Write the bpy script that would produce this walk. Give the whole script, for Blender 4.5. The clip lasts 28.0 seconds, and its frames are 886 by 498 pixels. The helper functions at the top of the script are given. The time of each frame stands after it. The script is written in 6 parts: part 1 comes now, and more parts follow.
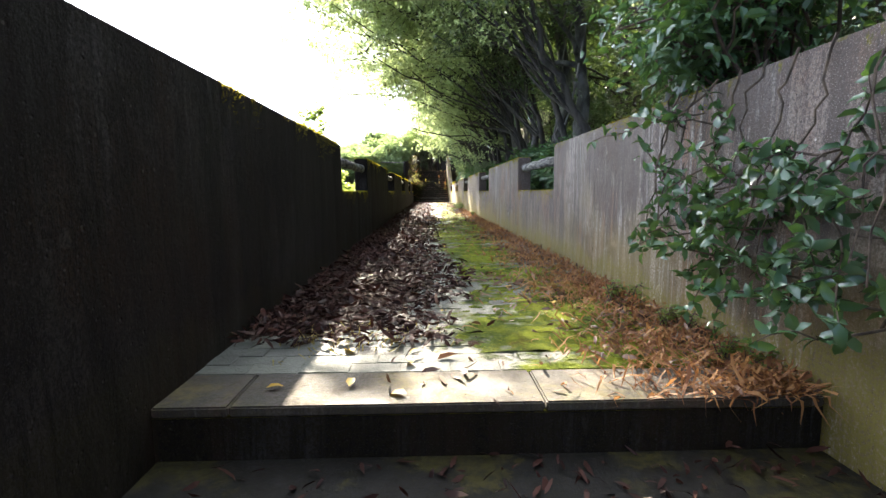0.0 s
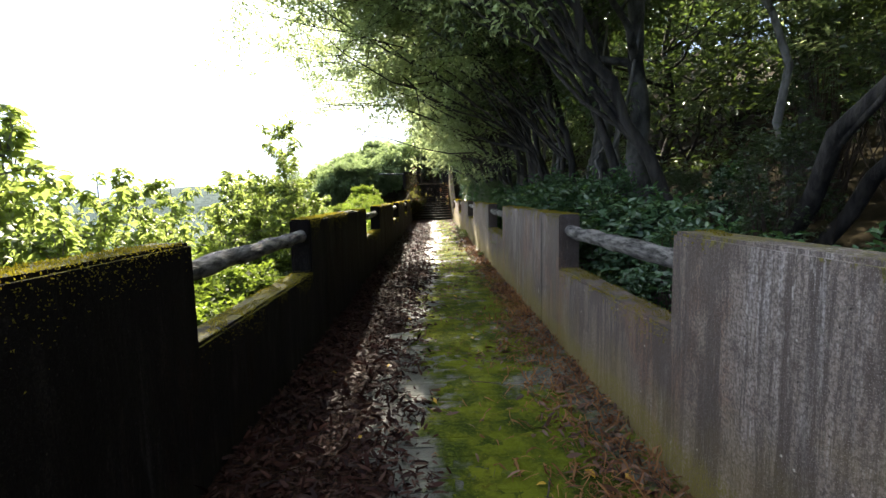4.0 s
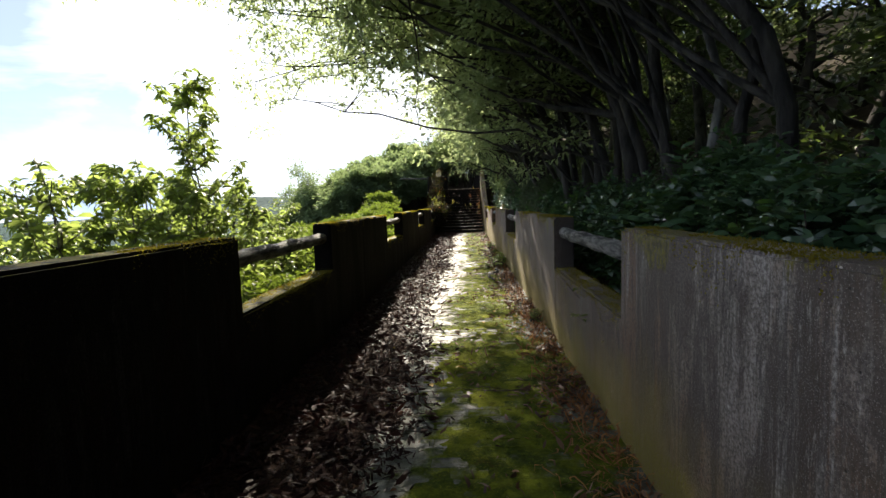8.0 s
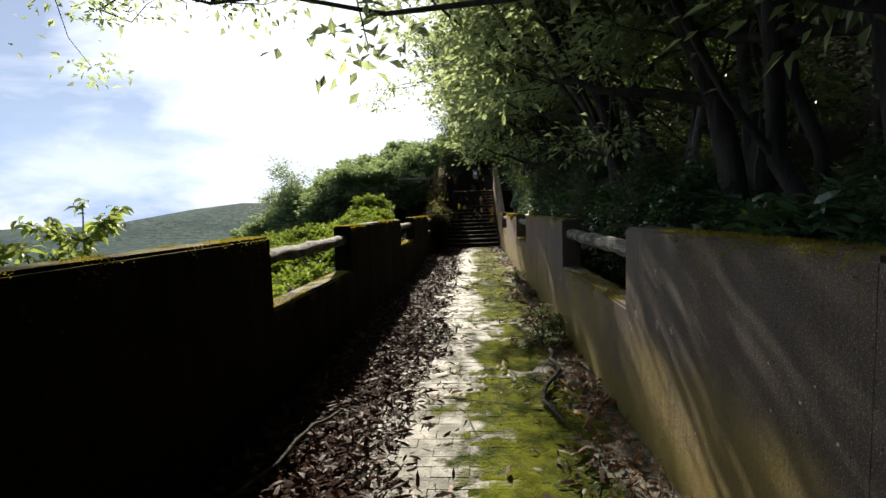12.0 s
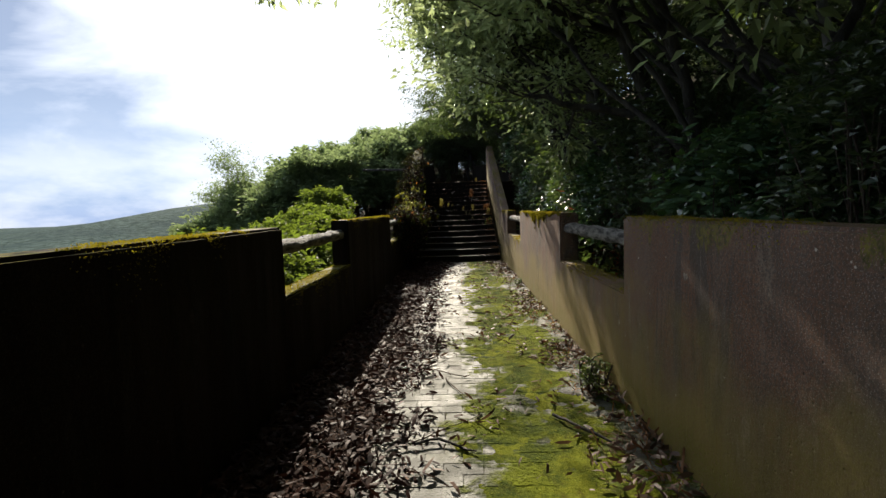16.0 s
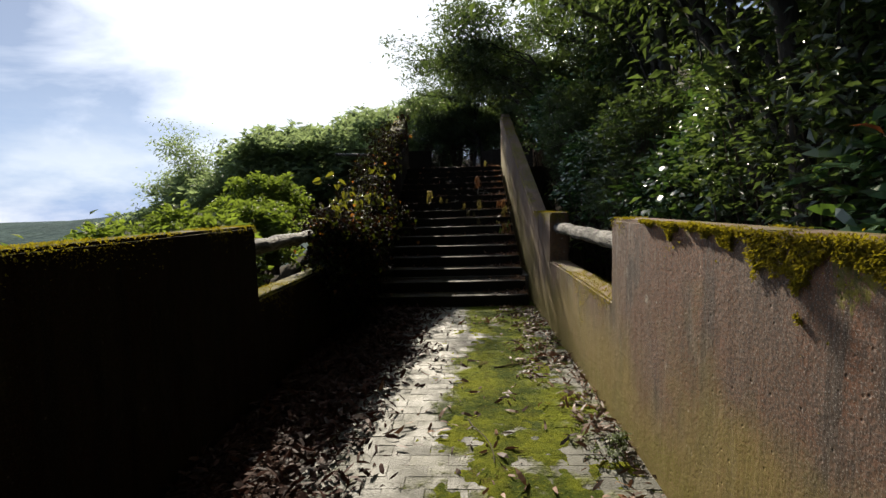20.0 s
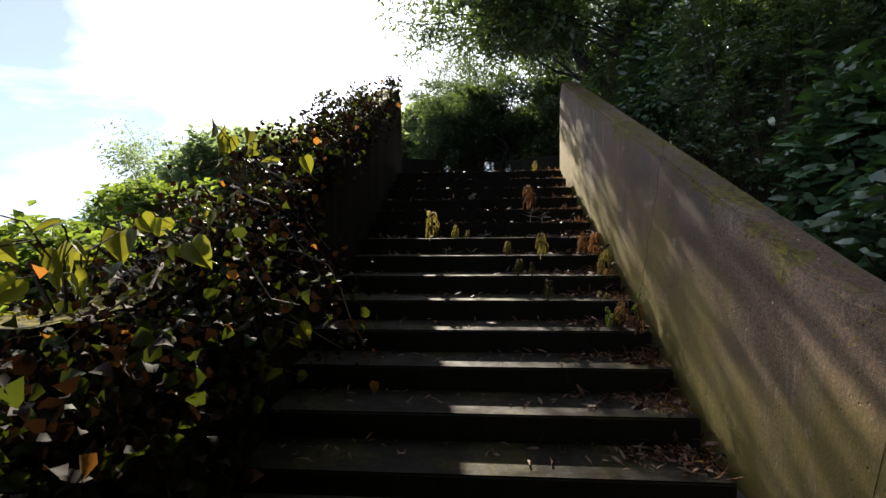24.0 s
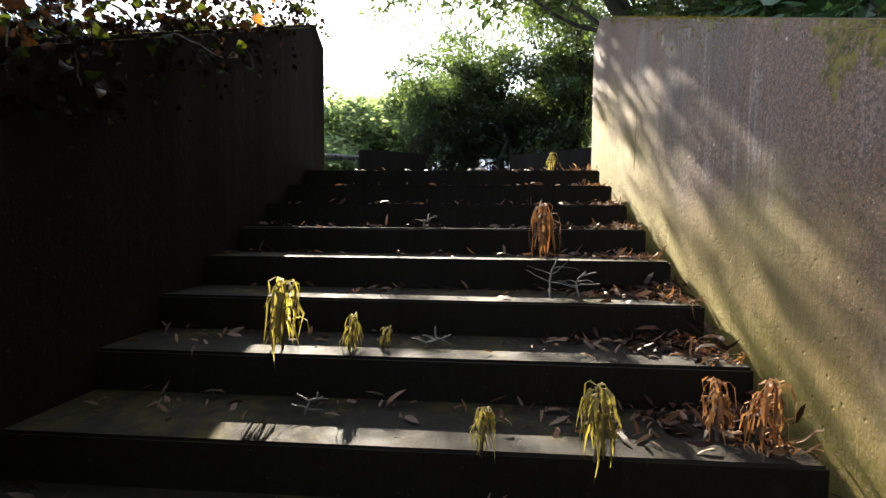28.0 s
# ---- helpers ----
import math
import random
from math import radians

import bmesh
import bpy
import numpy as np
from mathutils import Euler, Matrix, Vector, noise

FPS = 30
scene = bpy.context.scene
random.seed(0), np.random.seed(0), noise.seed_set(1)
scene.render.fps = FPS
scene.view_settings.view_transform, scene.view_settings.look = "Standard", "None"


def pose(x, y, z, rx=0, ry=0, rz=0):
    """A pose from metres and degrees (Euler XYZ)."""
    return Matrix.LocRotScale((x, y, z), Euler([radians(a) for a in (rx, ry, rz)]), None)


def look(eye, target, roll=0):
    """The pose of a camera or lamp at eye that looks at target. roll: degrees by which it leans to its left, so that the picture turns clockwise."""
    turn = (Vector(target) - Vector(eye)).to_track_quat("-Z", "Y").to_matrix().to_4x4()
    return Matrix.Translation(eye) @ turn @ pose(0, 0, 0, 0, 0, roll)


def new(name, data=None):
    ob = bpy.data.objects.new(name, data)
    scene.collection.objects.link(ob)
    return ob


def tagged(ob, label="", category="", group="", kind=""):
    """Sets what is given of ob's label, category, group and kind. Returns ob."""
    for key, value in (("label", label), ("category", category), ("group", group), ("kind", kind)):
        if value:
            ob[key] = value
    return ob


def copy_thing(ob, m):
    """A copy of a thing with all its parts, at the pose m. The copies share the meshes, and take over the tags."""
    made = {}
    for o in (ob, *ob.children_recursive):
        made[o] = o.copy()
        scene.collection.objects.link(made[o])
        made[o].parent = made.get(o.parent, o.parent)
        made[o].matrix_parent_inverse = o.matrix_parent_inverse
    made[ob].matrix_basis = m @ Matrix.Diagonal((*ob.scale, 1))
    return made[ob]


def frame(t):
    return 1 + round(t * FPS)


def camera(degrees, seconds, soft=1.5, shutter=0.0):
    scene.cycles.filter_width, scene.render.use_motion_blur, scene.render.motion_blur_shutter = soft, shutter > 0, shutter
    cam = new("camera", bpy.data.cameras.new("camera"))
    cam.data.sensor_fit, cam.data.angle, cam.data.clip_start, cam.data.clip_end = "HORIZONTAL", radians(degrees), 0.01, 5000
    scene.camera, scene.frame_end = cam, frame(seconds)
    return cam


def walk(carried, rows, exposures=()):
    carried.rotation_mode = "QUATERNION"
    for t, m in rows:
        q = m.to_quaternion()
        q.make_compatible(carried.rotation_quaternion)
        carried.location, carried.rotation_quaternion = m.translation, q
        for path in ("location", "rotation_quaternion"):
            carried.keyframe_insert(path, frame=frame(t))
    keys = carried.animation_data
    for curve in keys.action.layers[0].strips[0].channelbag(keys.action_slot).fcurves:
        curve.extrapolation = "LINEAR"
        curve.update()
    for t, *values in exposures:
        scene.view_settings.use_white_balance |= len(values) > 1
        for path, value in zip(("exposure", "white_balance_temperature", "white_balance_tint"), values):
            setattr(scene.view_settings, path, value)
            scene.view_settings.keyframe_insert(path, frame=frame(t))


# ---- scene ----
cam = camera(86.0, 28.0)
# seconds, x, y, z, yaw to the left, pitch up, roll
ROWS = [
    (0.0, 0.35, 0.79, 0.704, -1.69, -6.92, -0.32),
    (0.5, 0.38, 1.09, 0.820, -1.76, -6.92, -0.42),
    (1.0, 0.38, 1.40, 0.922, -1.27, -6.98, -0.46),
    (1.5, 0.40, 1.71, 1.010, -1.41, -6.98, -0.53),
    (2.0, 0.38, 2.02, 1.109, -1.46, -7.01, -0.59),
    (2.5, 0.41, 2.32, 1.205, -1.57, -7.10, -0.71),
    (3.0, 0.43, 2.68, 1.326, -1.96, -7.05, -0.78),
    (3.5, 0.49, 3.13, 1.405, -1.78, -6.64, -0.96),
    (5.5, 0.71, 5.70, 1.279, 1.67, -6.22, -1.32),
    (6.0, 0.76, 6.34, 1.259, 1.92, -6.16, -1.40),
    (6.5, 0.80, 6.93, 1.275, 2.06, -5.96, -1.43),
    (7.0, 0.85, 7.56, 1.307, 2.90, -5.47, -1.48),
    (7.5, 0.85, 8.21, 1.352, 2.68, -5.17, -1.65),
    (8.0, 0.85, 8.85, 1.362, 2.92, -5.39, -1.84),
    (8.5, 0.88, 9.51, 1.378, 3.51, -5.27, -1.95),
    (9.0, 0.86, 10.18, 1.385, 4.16, -5.18, -2.03),
    (9.5, 0.91, 10.85, 1.346, 3.73, -4.92, -2.16),
    (10.0, 0.89, 11.49, 1.352, 3.50, -4.87, -2.16),
    (10.5, 0.90, 12.11, 1.321, 3.66, -4.99, -2.08),
    (11.0, 0.89, 12.80, 1.323, 3.81, -4.97, -2.04),
    (11.5, 0.85, 13.52, 1.320, 4.09, -4.81, -1.97),
    (12.0, 0.79, 14.22, 1.336, 3.89, -4.64, -1.90),
    (12.5, 0.69, 14.95, 1.363, 4.20, -4.75, -1.83),
    (14.5, 0.53, 17.59, 1.319, 2.88, -3.85, -2.03),
    (15.0, 0.55, 18.25, 1.340, 2.10, -4.15, -2.14),
    (15.5, 0.59, 18.94, 1.306, 1.77, -4.59, -2.06),
    (16.0, 0.64, 19.69, 1.289, 1.90, -4.85, -1.99),
    (16.5, 0.70, 20.43, 1.304, 1.78, -5.28, -1.93),
    (17.0, 0.71, 21.17, 1.339, 1.97, -5.79, -1.83),
    (17.5, 0.74, 21.85, 1.332, 1.98, -5.77, -1.68),
    (18.0, 0.74, 22.53, 1.341, 2.24, -5.70, -1.69),
    (18.5, 0.80, 23.14, 1.320, 2.27, -5.71, -1.64),
    (19.0, 0.83, 23.76, 1.298, 2.62, -5.63, -1.60),
    (19.5, 0.85, 24.39, 1.281, 2.86, -5.46, -1.66),
    (20.0, 0.85, 25.02, 1.298, 2.93, -5.17, -1.59),
    (20.5, 0.83, 25.68, 1.303, 2.71, -4.73, -1.69),
    (22.5, 0.65, 28.26, 1.422, 1.00, -2.80, -0.82),
    (23.0, 0.62, 28.81, 1.436, 0.62, -2.10, -0.85),
    (23.5, 0.60, 29.33, 1.435, 2.60, -2.24, -0.70),
    (24.0, 0.60, 29.76, 1.432, 4.52, -2.38, -0.54),
    (24.5, 0.62, 30.04, 1.419, 3.14, -3.18, -0.49),
    (25.0, 0.64, 30.27, 1.397, 2.51, -3.54, -0.44),
    (25.5, 0.64, 30.62, 1.383, 2.25, -3.67, -0.85),
    (26.0, 0.66, 31.02, 1.421, 1.37, -3.36, -0.58),
    (26.5, 0.68, 31.41, 1.501, 3.33, -2.73, -0.33),
    (27.0, 0.72, 31.77, 1.603, 3.51, -2.49, 0.01),
    (27.5, 0.76, 32.13, 1.689, 3.83, -2.92, 0.25),
    (28.0, 0.80, 32.48, 1.766, 4.45, -2.79, 0.51),
]


def aim(x, y, z, yaw, pitch, roll):
    a, b = radians(yaw), radians(pitch)
    way = Vector((-math.sin(a) * math.cos(b), math.cos(a) * math.cos(b), math.sin(b)))
    eye = Vector((x, y, z))
    return look(eye, eye + way, roll)


EXPOSURE = [(0.0, 3.5), (3.0, 2.75), (6.0, 1.95), (9.0, 1.35), (11.0, 1.0), (12.0, 1.0), (15.0, 0.9), (20.0, 0.8), (23.0, 1.55), (24.0, 1.6), (25.0, 1.8), (26.0, 2.6), (27.0, 2.9), (28.0, 2.8)]
walk(cam, [(t, aim(x, y, z, yaw, pitch, roll)) for t, x, y, z, yaw, pitch, roll in ROWS], EXPOSURE)

# ---- sun and sky ----
SUN_AZ, SUN_EL = radians(12.5), radians(31.0)
TO_SUN = Vector((-math.sin(SUN_AZ) * math.cos(SUN_EL), math.cos(SUN_AZ) * math.cos(SUN_EL), math.sin(SUN_EL)))
sun = new("sun", bpy.data.lights.new("sun", "SUN"))
sun.data.energy, sun.data.angle, sun.data.color = 5.0, radians(0.6), (1.0, 0.89, 0.72)
sun.matrix_world = look(TO_SUN * 100, (0, 0, 0))

world = bpy.data.worlds.new("sky")
scene.world = world
world.use_nodes = True
wt = world.node_tree
wt.nodes.clear()


def wn(kind, **values):
    n = wt.nodes.new(kind)
    for k, v in values.items():
        n.inputs[k].default_value = v
    return n


sky = wn("ShaderNodeTexSky")
sky.sky_type, sky.sun_disc, sky.sun_elevation, sky.sun_rotation = "NISHITA", False, SUN_EL, -SUN_AZ
sky.air_density, sky.dust_density, sky.ozone_density = 0.8, 0.25, 2.0
coord = wn("ShaderNodeTexCoord")
stretch = wn("ShaderNodeMapping", Scale=(1.0, 1.0, 2.6))
wt.links.new(coord.outputs["Generated"], stretch.inputs["Vector"])
cloud = wn("ShaderNodeTexNoise", Scale=2.3, Detail=7.0, Roughness=0.55, Distortion=0.35)
wt.links.new(stretch.outputs["Vector"], cloud.inputs["Vector"])
near = wn("ShaderNodeVectorMath")
near.operation = "DOT_PRODUCT"
near.inputs[1].default_value = TO_SUN
wt.links.new(coord.outputs["Generated"], near.inputs[0])
haze = wn("ShaderNodeMapRange")
for k, v in zip(("From Min", "From Max", "To Min", "To Max"), (0.84, 0.985, 0.0, 0.42)):
    haze.inputs[k].default_value = v
wt.links.new(near.outputs["Value"], haze.inputs["Value"])
total = wn("ShaderNodeMath")
total.operation = "ADD"
wt.links.new(cloud.outputs["Fac"], total.inputs[0])
wt.links.new(haze.outputs["Result"], total.inputs[1])
cover = wn("ShaderNodeValToRGB")
cover.color_ramp.elements[0].position, cover.color_ramp.elements[1].position = 0.5, 0.72
wt.links.new(total.outputs["Value"], cover.inputs["Fac"])
mixed = wt.nodes.new("ShaderNodeMix")
mixed.data_type = "RGBA"
mixed.inputs[7].default_value = (17.0, 17.2, 17.4, 1)
veil = wt.nodes.new("ShaderNodeMix")
veil.data_type = "RGBA"
veil.inputs[0].default_value = 0.3
veil.inputs[7].default_value = (13.0, 13.6, 14.4, 1)
wt.links.new(cover.outputs["Color"], mixed.inputs[0])
wt.links.new(sky.outputs["Color"], veil.inputs[6])
wt.links.new(veil.outputs[2], mixed.inputs[6])
rise = wn("ShaderNodeSeparateXYZ")
wt.links.new(coord.outputs["Generated"], rise.inputs[0])
band = wn("ShaderNodeMapRange")
for k, v in zip(("From Min", "From Max", "To Min", "To Max"), (0.0, 0.2, 0.85, 0.0)):
    band.inputs[k].default_value = v
wt.links.new(rise.outputs[2], band.inputs["Value"])
bank = wn("ShaderNodeTexNoise", Scale=3.4, Detail=6.0, Roughness=0.55)
wt.links.new(stretch.outputs["Vector"], bank.inputs["Vector"])
bank_color = wn("ShaderNodeValToRGB")
bank_color.color_ramp.elements[0].position, bank_color.color_ramp.elements[1].position = 0.42, 0.6
bank_color.color_ramp.elements[0].color, bank_color.color_ramp.elements[1].color = (0.34, 0.47, 0.72, 1), (1, 1, 1, 1)
wt.links.new(bank.outputs["Fac"], bank_color.inputs["Fac"])
bright = wn("ShaderNodeVectorMath")
bright.operation = "SCALE"
bright.inputs[3].default_value = 15.0
wt.links.new(bank_color.outputs["Color"], bright.inputs[0])
lower = wt.nodes.new("ShaderNodeMix")
lower.data_type = "RGBA"
wt.links.new(band.outputs["Result"], lower.inputs[0])
wt.links.new(mixed.outputs[2], lower.inputs[6])
wt.links.new(bright.outputs[0], lower.inputs[7])
glow = wn("ShaderNodeMapRange")
glow.interpolation_type = "SMOOTHSTEP"
for k, v in zip(("From Min", "From Max", "To Min", "To Max"), (-0.7, 0.75, 0.0, 1.0)):
    glow.inputs[k].default_value = v
wt.links.new(near.outputs["Value"], glow.inputs["Value"])
tint = wt.nodes.new("ShaderNodeMix")
tint.data_type = "RGBA"
tint.inputs[6].default_value = (0.11, 0.15, 0.22, 1)
tint.inputs[7].default_value = (0.74, 0.77, 0.84, 1)
wt.links.new(glow.outputs["Result"], tint.inputs[0])
dimmed = wn("ShaderNodeVectorMath")
dimmed.operation = "MULTIPLY"
wt.links.new(lower.outputs[2], dimmed.inputs[0])
wt.links.new(tint.outputs[2], dimmed.inputs[1])
back = wn("ShaderNodeBackground", Strength=0.055)
wt.links.new(dimmed.outputs[0], back.inputs["Color"])
wout = wn("ShaderNodeOutputWorld")
wt.links.new(back.outputs["Background"], wout.inputs["Surface"])


# ---- materials ----
class Mat:
    """A node material built step by step."""

    def __init__(self, name, rough=0.8):
        self.m = bpy.data.materials.new(name)
        self.m.use_nodes = True
        self.t = self.m.node_tree
        self.b = self.t.nodes["Principled BSDF"]
        self.b.inputs["Roughness"].default_value = rough
        self.out = self.t.nodes["Material Output"]
        self.pos = self.t.nodes.new("ShaderNodeNewGeometry").outputs["Position"]

    def node(self, kind, **values):
        n = self.t.nodes.new(kind)
        for k, v in values.items():
            n.inputs[k.replace("_", " ")].default_value = v
        return n

    def link(self, a, b):
        self.t.links.new(a, b)

    def noise(self, scale, detail=4.0, rough=0.55, stretch=(1, 1, 1), distortion=0.0):
        mp = self.node("ShaderNodeMapping", Scale=stretch)
        self.link(self.pos, mp.inputs["Vector"])
        n = self.node("ShaderNodeTexNoise", Scale=scale, Detail=detail, Roughness=rough, Distortion=distortion)
        self.link(mp.outputs["Vector"], n.inputs["Vector"])
        return n.outputs["Fac"]

    def voronoi(self, scale, stretch=(1, 1, 1)):
        mp = self.node("ShaderNodeMapping", Scale=stretch)
        self.link(self.pos, mp.inputs["Vector"])
        n = self.node("ShaderNodeTexVoronoi", Scale=scale)
        self.link(mp.outputs["Vector"], n.inputs["Vector"])
        return n.outputs["Distance"]

    def span(self, value, a, b, lo=0.0, hi=1.0):
        n = self.node("ShaderNodeMapRange")
        n.interpolation_type = "SMOOTHSTEP"
        for k, v in zip(("From Min", "From Max", "To Min", "To Max"), (a, b, lo, hi)):
            n.inputs[k].default_value = v
        self.link(value, n.inputs["Value"])
        return n.outputs["Result"]

    def axis(self, k):
        n = self.node("ShaderNodeSeparateXYZ")
        self.link(self.pos, n.inputs[0])
        return n.outputs[k]

    def calc(self, op, a, b=0.0):
        n = self.node("ShaderNodeMath")
        n.operation = op
        for i, v in enumerate((a, b)):
            if isinstance(v, (int, float)):
                n.inputs[i].default_value = v
            else:
                self.link(v, n.inputs[i])
        return n.outputs[0]

    def mix(self, fac, a, b, blend="MIX"):
        n = self.t.nodes.new("ShaderNodeMix")
        n.data_type, n.blend_type = "RGBA", blend
        for i, v in ((0, fac), (6, a), (7, b)):
            if isinstance(v, (int, float)):
                n.inputs[i].default_value = v
            elif isinstance(v, tuple):
                n.inputs[i].default_value = (*v, 1)
            else:
                self.link(v, n.inputs[i])
        return n.outputs[2]

    def color(self, c):
        if isinstance(c, tuple):
            self.b.inputs["Base Color"].default_value = (*c, 1)
        else:
            self.link(c, self.b.inputs["Base Color"])
        return self

    def rough(self, v):
        self.link(v, self.b.inputs["Roughness"])
        return self

    def bump(self, height, strength=0.5, distance=0.01):
        n = self.node("ShaderNodeBump", Strength=strength, Distance=distance)
        self.link(height, n.inputs["Height"])
        self.link(n.outputs["Normal"], self.b.inputs["Normal"])
        return self

    def random(self):
        return self.node("ShaderNodeObjectInfo").outputs["Random"]

    def island(self):
        return self.t.nodes.new("ShaderNodeNewGeometry").outputs["Random Per Island"]


def ramp(m, fac, *stops):
    n = m.t.nodes.new("ShaderNodeValToRGB")
    r = n.color_ramp
    while len(r.elements) < len(stops):
        r.elements.new(0.5)
    for e, (p, c) in zip(r.elements, stops):
        e.position, e.color = p, (*c, 1)
    m.link(fac, n.inputs["Fac"])
    return n.outputs["Color"]


MOSS, MOSS_DARK = (0.135, 0.155, 0.012), (0.036, 0.052, 0.009)


def concrete(name, moss=1.0, tone=1.0, gloss=0.0, foot=1.0, crown=0.0):
    m = Mat(name, 0.9)
    big = m.noise(0.8, 6, 0.6)
    streak = m.noise(1.0, 8, 0.72, (3.6, 3.6, 0.35), 0.7)
    runs = m.noise(1.0, 7, 0.7, (15.0, 15.0, 0.8), 0.3)
    thin = m.noise(1.0, 6, 0.7, (42.0, 42.0, 2.4), 0.3)
    blotch = m.noise(3.2, 8, 0.75)
    grain = m.noise(70.0, 5, 0.7)
    speck = m.noise(190.0, 2)
    pits = m.span(m.voronoi(21.0), 0.03, 0.15)
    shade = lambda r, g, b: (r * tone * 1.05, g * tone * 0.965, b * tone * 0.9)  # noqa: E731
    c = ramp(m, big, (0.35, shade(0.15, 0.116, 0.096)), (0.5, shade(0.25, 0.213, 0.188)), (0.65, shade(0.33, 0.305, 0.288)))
    c = m.mix(m.span(m.noise(1.1, 6, 0.65), 0.44, 0.58, 0, 0.85), c, shade(0.2, 0.11, 0.066))
    c = m.mix(m.span(streak, 0.48, 0.57, 0, 0.9), c, shade(0.06, 0.046, 0.04))
    wash = m.span(m.noise(0.9, 4, 0.6, (1, 1, 0.6)), 0.42, 0.58)
    c = m.mix(m.calc("MULTIPLY", m.span(runs, 0.5, 0.62, 0, 0.85), wash), c, shade(0.44, 0.43, 0.43))
    c = m.mix(m.span(m.noise(1.0, 5, 0.6, (7.0, 7.0, 0.28), 0.4), 0.54, 0.62, 0, 0.7), c, shade(0.07, 0.055, 0.05))
    c = m.mix(m.span(thin, 0.52, 0.62, 0, 0.7), c, shade(0.055, 0.045, 0.04))
    drops = m.noise(1.0, 4, 0.6, (60.0, 60.0, 9.0), 0.2)
    c = m.mix(m.calc("MULTIPLY", m.span(drops, 0.58, 0.68, 0, 0.8), wash), c, shade(0.5, 0.49, 0.47))
    c = m.mix(m.span(blotch, 0.53, 0.63, 0, 0.75), c, shade(0.08, 0.06, 0.05))
    height = m.calc("SUBTRACT", m.axis(2), m.calc("MULTIPLY", m.calc("MAXIMUM", m.calc("SUBTRACT", m.axis(1), 31.06), 0.0), 0.42))
    ragged = m.calc("ADD", m.noise(1.0, 8, 0.74, (1.7, 1.7, 0.5)), m.calc("MULTIPLY", height, 0.16))
    c = m.mix(m.span(ragged, 0.62, 0.68, 0, 0.78), c, shade(0.085, 0.066, 0.056))
    # tree shade painted into the colour from y 10.5 to 24, broken by noise
    tree_shade = m.calc("MULTIPLY", m.span(m.axis(1), 10.5, 13.5), m.span(m.axis(1), 21.0, 24.0, 1, 0))
    c = m.mix(m.calc("MULTIPLY", tree_shade, m.span(m.noise(0.7, 5, 0.6), 0.35, 0.55, 0.45, 0.85)), c, shade(0.085, 0.066, 0.056))
    rusty = m.calc("MULTIPLY", m.span(m.axis(1), 19.0, 23.0), m.span(m.noise(1.6, 6, 0.65), 0.38, 0.56, 0.2, 0.75))
    c = m.mix(rusty, c, shade(0.2, 0.118, 0.07))
    # rust-brown runs and black weeping on the bays before the stairs
    bays = m.calc("MULTIPLY", m.span(m.axis(1), 20.4, 21.6), m.span(m.axis(1), 28.5, 31.5, 1.0, 0.12))
    c = m.mix(m.calc("MULTIPLY", bays, m.span(m.noise(1.0, 8, 0.74, (2.4, 2.4, 0.8), 0.6), 0.4, 0.56, 0.25, 0.9)), c, shade(0.165, 0.07, 0.033))
    c = m.mix(m.calc("MULTIPLY", bays, m.span(m.noise(1.0, 8, 0.76, (5.0, 5.0, 0.9), 0.6), 0.5, 0.6, 0, 0.85)), c, shade(0.05, 0.037, 0.03))
    c = m.mix(m.calc("MULTIPLY", bays, m.span(m.noise(1.0, 7, 0.75, (8.0, 8.0, 1.5), 0.5), 0.57, 0.64, 0, 0.55)), c, shade(0.3, 0.25, 0.21))
    # pale lichen rosettes
    mp = m.node("ShaderNodeMapping", Scale=(1.0, 1.0, 0.8))
    m.link(m.pos, mp.inputs["Vector"])
    wob = m.node("ShaderNodeTexNoise", Scale=24.0, Detail=3.0)
    m.link(m.pos, wob.inputs["Vector"])
    warped = m.node("ShaderNodeVectorMath")
    warped.operation = "MULTIPLY_ADD"
    m.link(wob.outputs["Color"], warped.inputs[0])
    warped.inputs[1].default_value = (0.05, 0.05, 0.05)
    m.link(mp.outputs["Vector"], warped.inputs[2])
    cells = m.node("ShaderNodeTexVoronoi", Scale=5.0)
    m.link(warped.outputs[0], cells.inputs["Vector"])
    spots = m.span(cells.outputs["Distance"], 0.09, 0.13, 1, 0)
    c = m.mix(m.calc("MULTIPLY", m.calc("MULTIPLY", spots, m.span(blotch, 0.4, 0.55, 0.3, 1.0)), m.span(m.noise(1.4, 2), 0.52, 0.6, 0, 0.7)), c, shade(0.52, 0.5, 0.44))
    c = m.mix(m.span(grain, 0.42, 0.58, 0, 0.72), c, shade(0.06, 0.05, 0.044))
    c = m.mix(m.span(speck, 0.56, 0.7, 0, 0.5), c, shade(0.46, 0.44, 0.41))
    chips = m.voronoi(9.0)
    c = m.mix(m.calc("MULTIPLY", m.span(chips, 0.035, 0.06, 1, 0), 0.75), c, shade(0.62, 0.6, 0.55))
    c = m.mix(m.span(pits, 0.0, 0.6, 0.85, 0.0), c, (0.03, 0.025, 0.022))
    # algae along the foot of the wall and moss on the cap
    low = m.span(m.calc("ADD", m.calc("SUBTRACT", height, m.span(m.axis(1), 13.0, 18.0, 0.0, 0.24)), m.calc("MULTIPLY", m.noise(1.3, 6, 0.6), -1.6)), -0.78, -0.2, 1, 0)
    low = m.calc("MULTIPLY", low, m.span(m.axis(1), 7.0, 15.0, 0.55, 1.0))
    low = m.calc("MULTIPLY", low, m.span(grain, 0.25, 0.6, 0.4, 1.0))
    alga = min(1, tone * 1.1 + 0.12) * foot
    c = m.mix(m.calc("MULTIPLY", low, 0.8 * min(1.0, moss, foot)), c, (0.235 * alga, 0.175 * alga, 0.032))
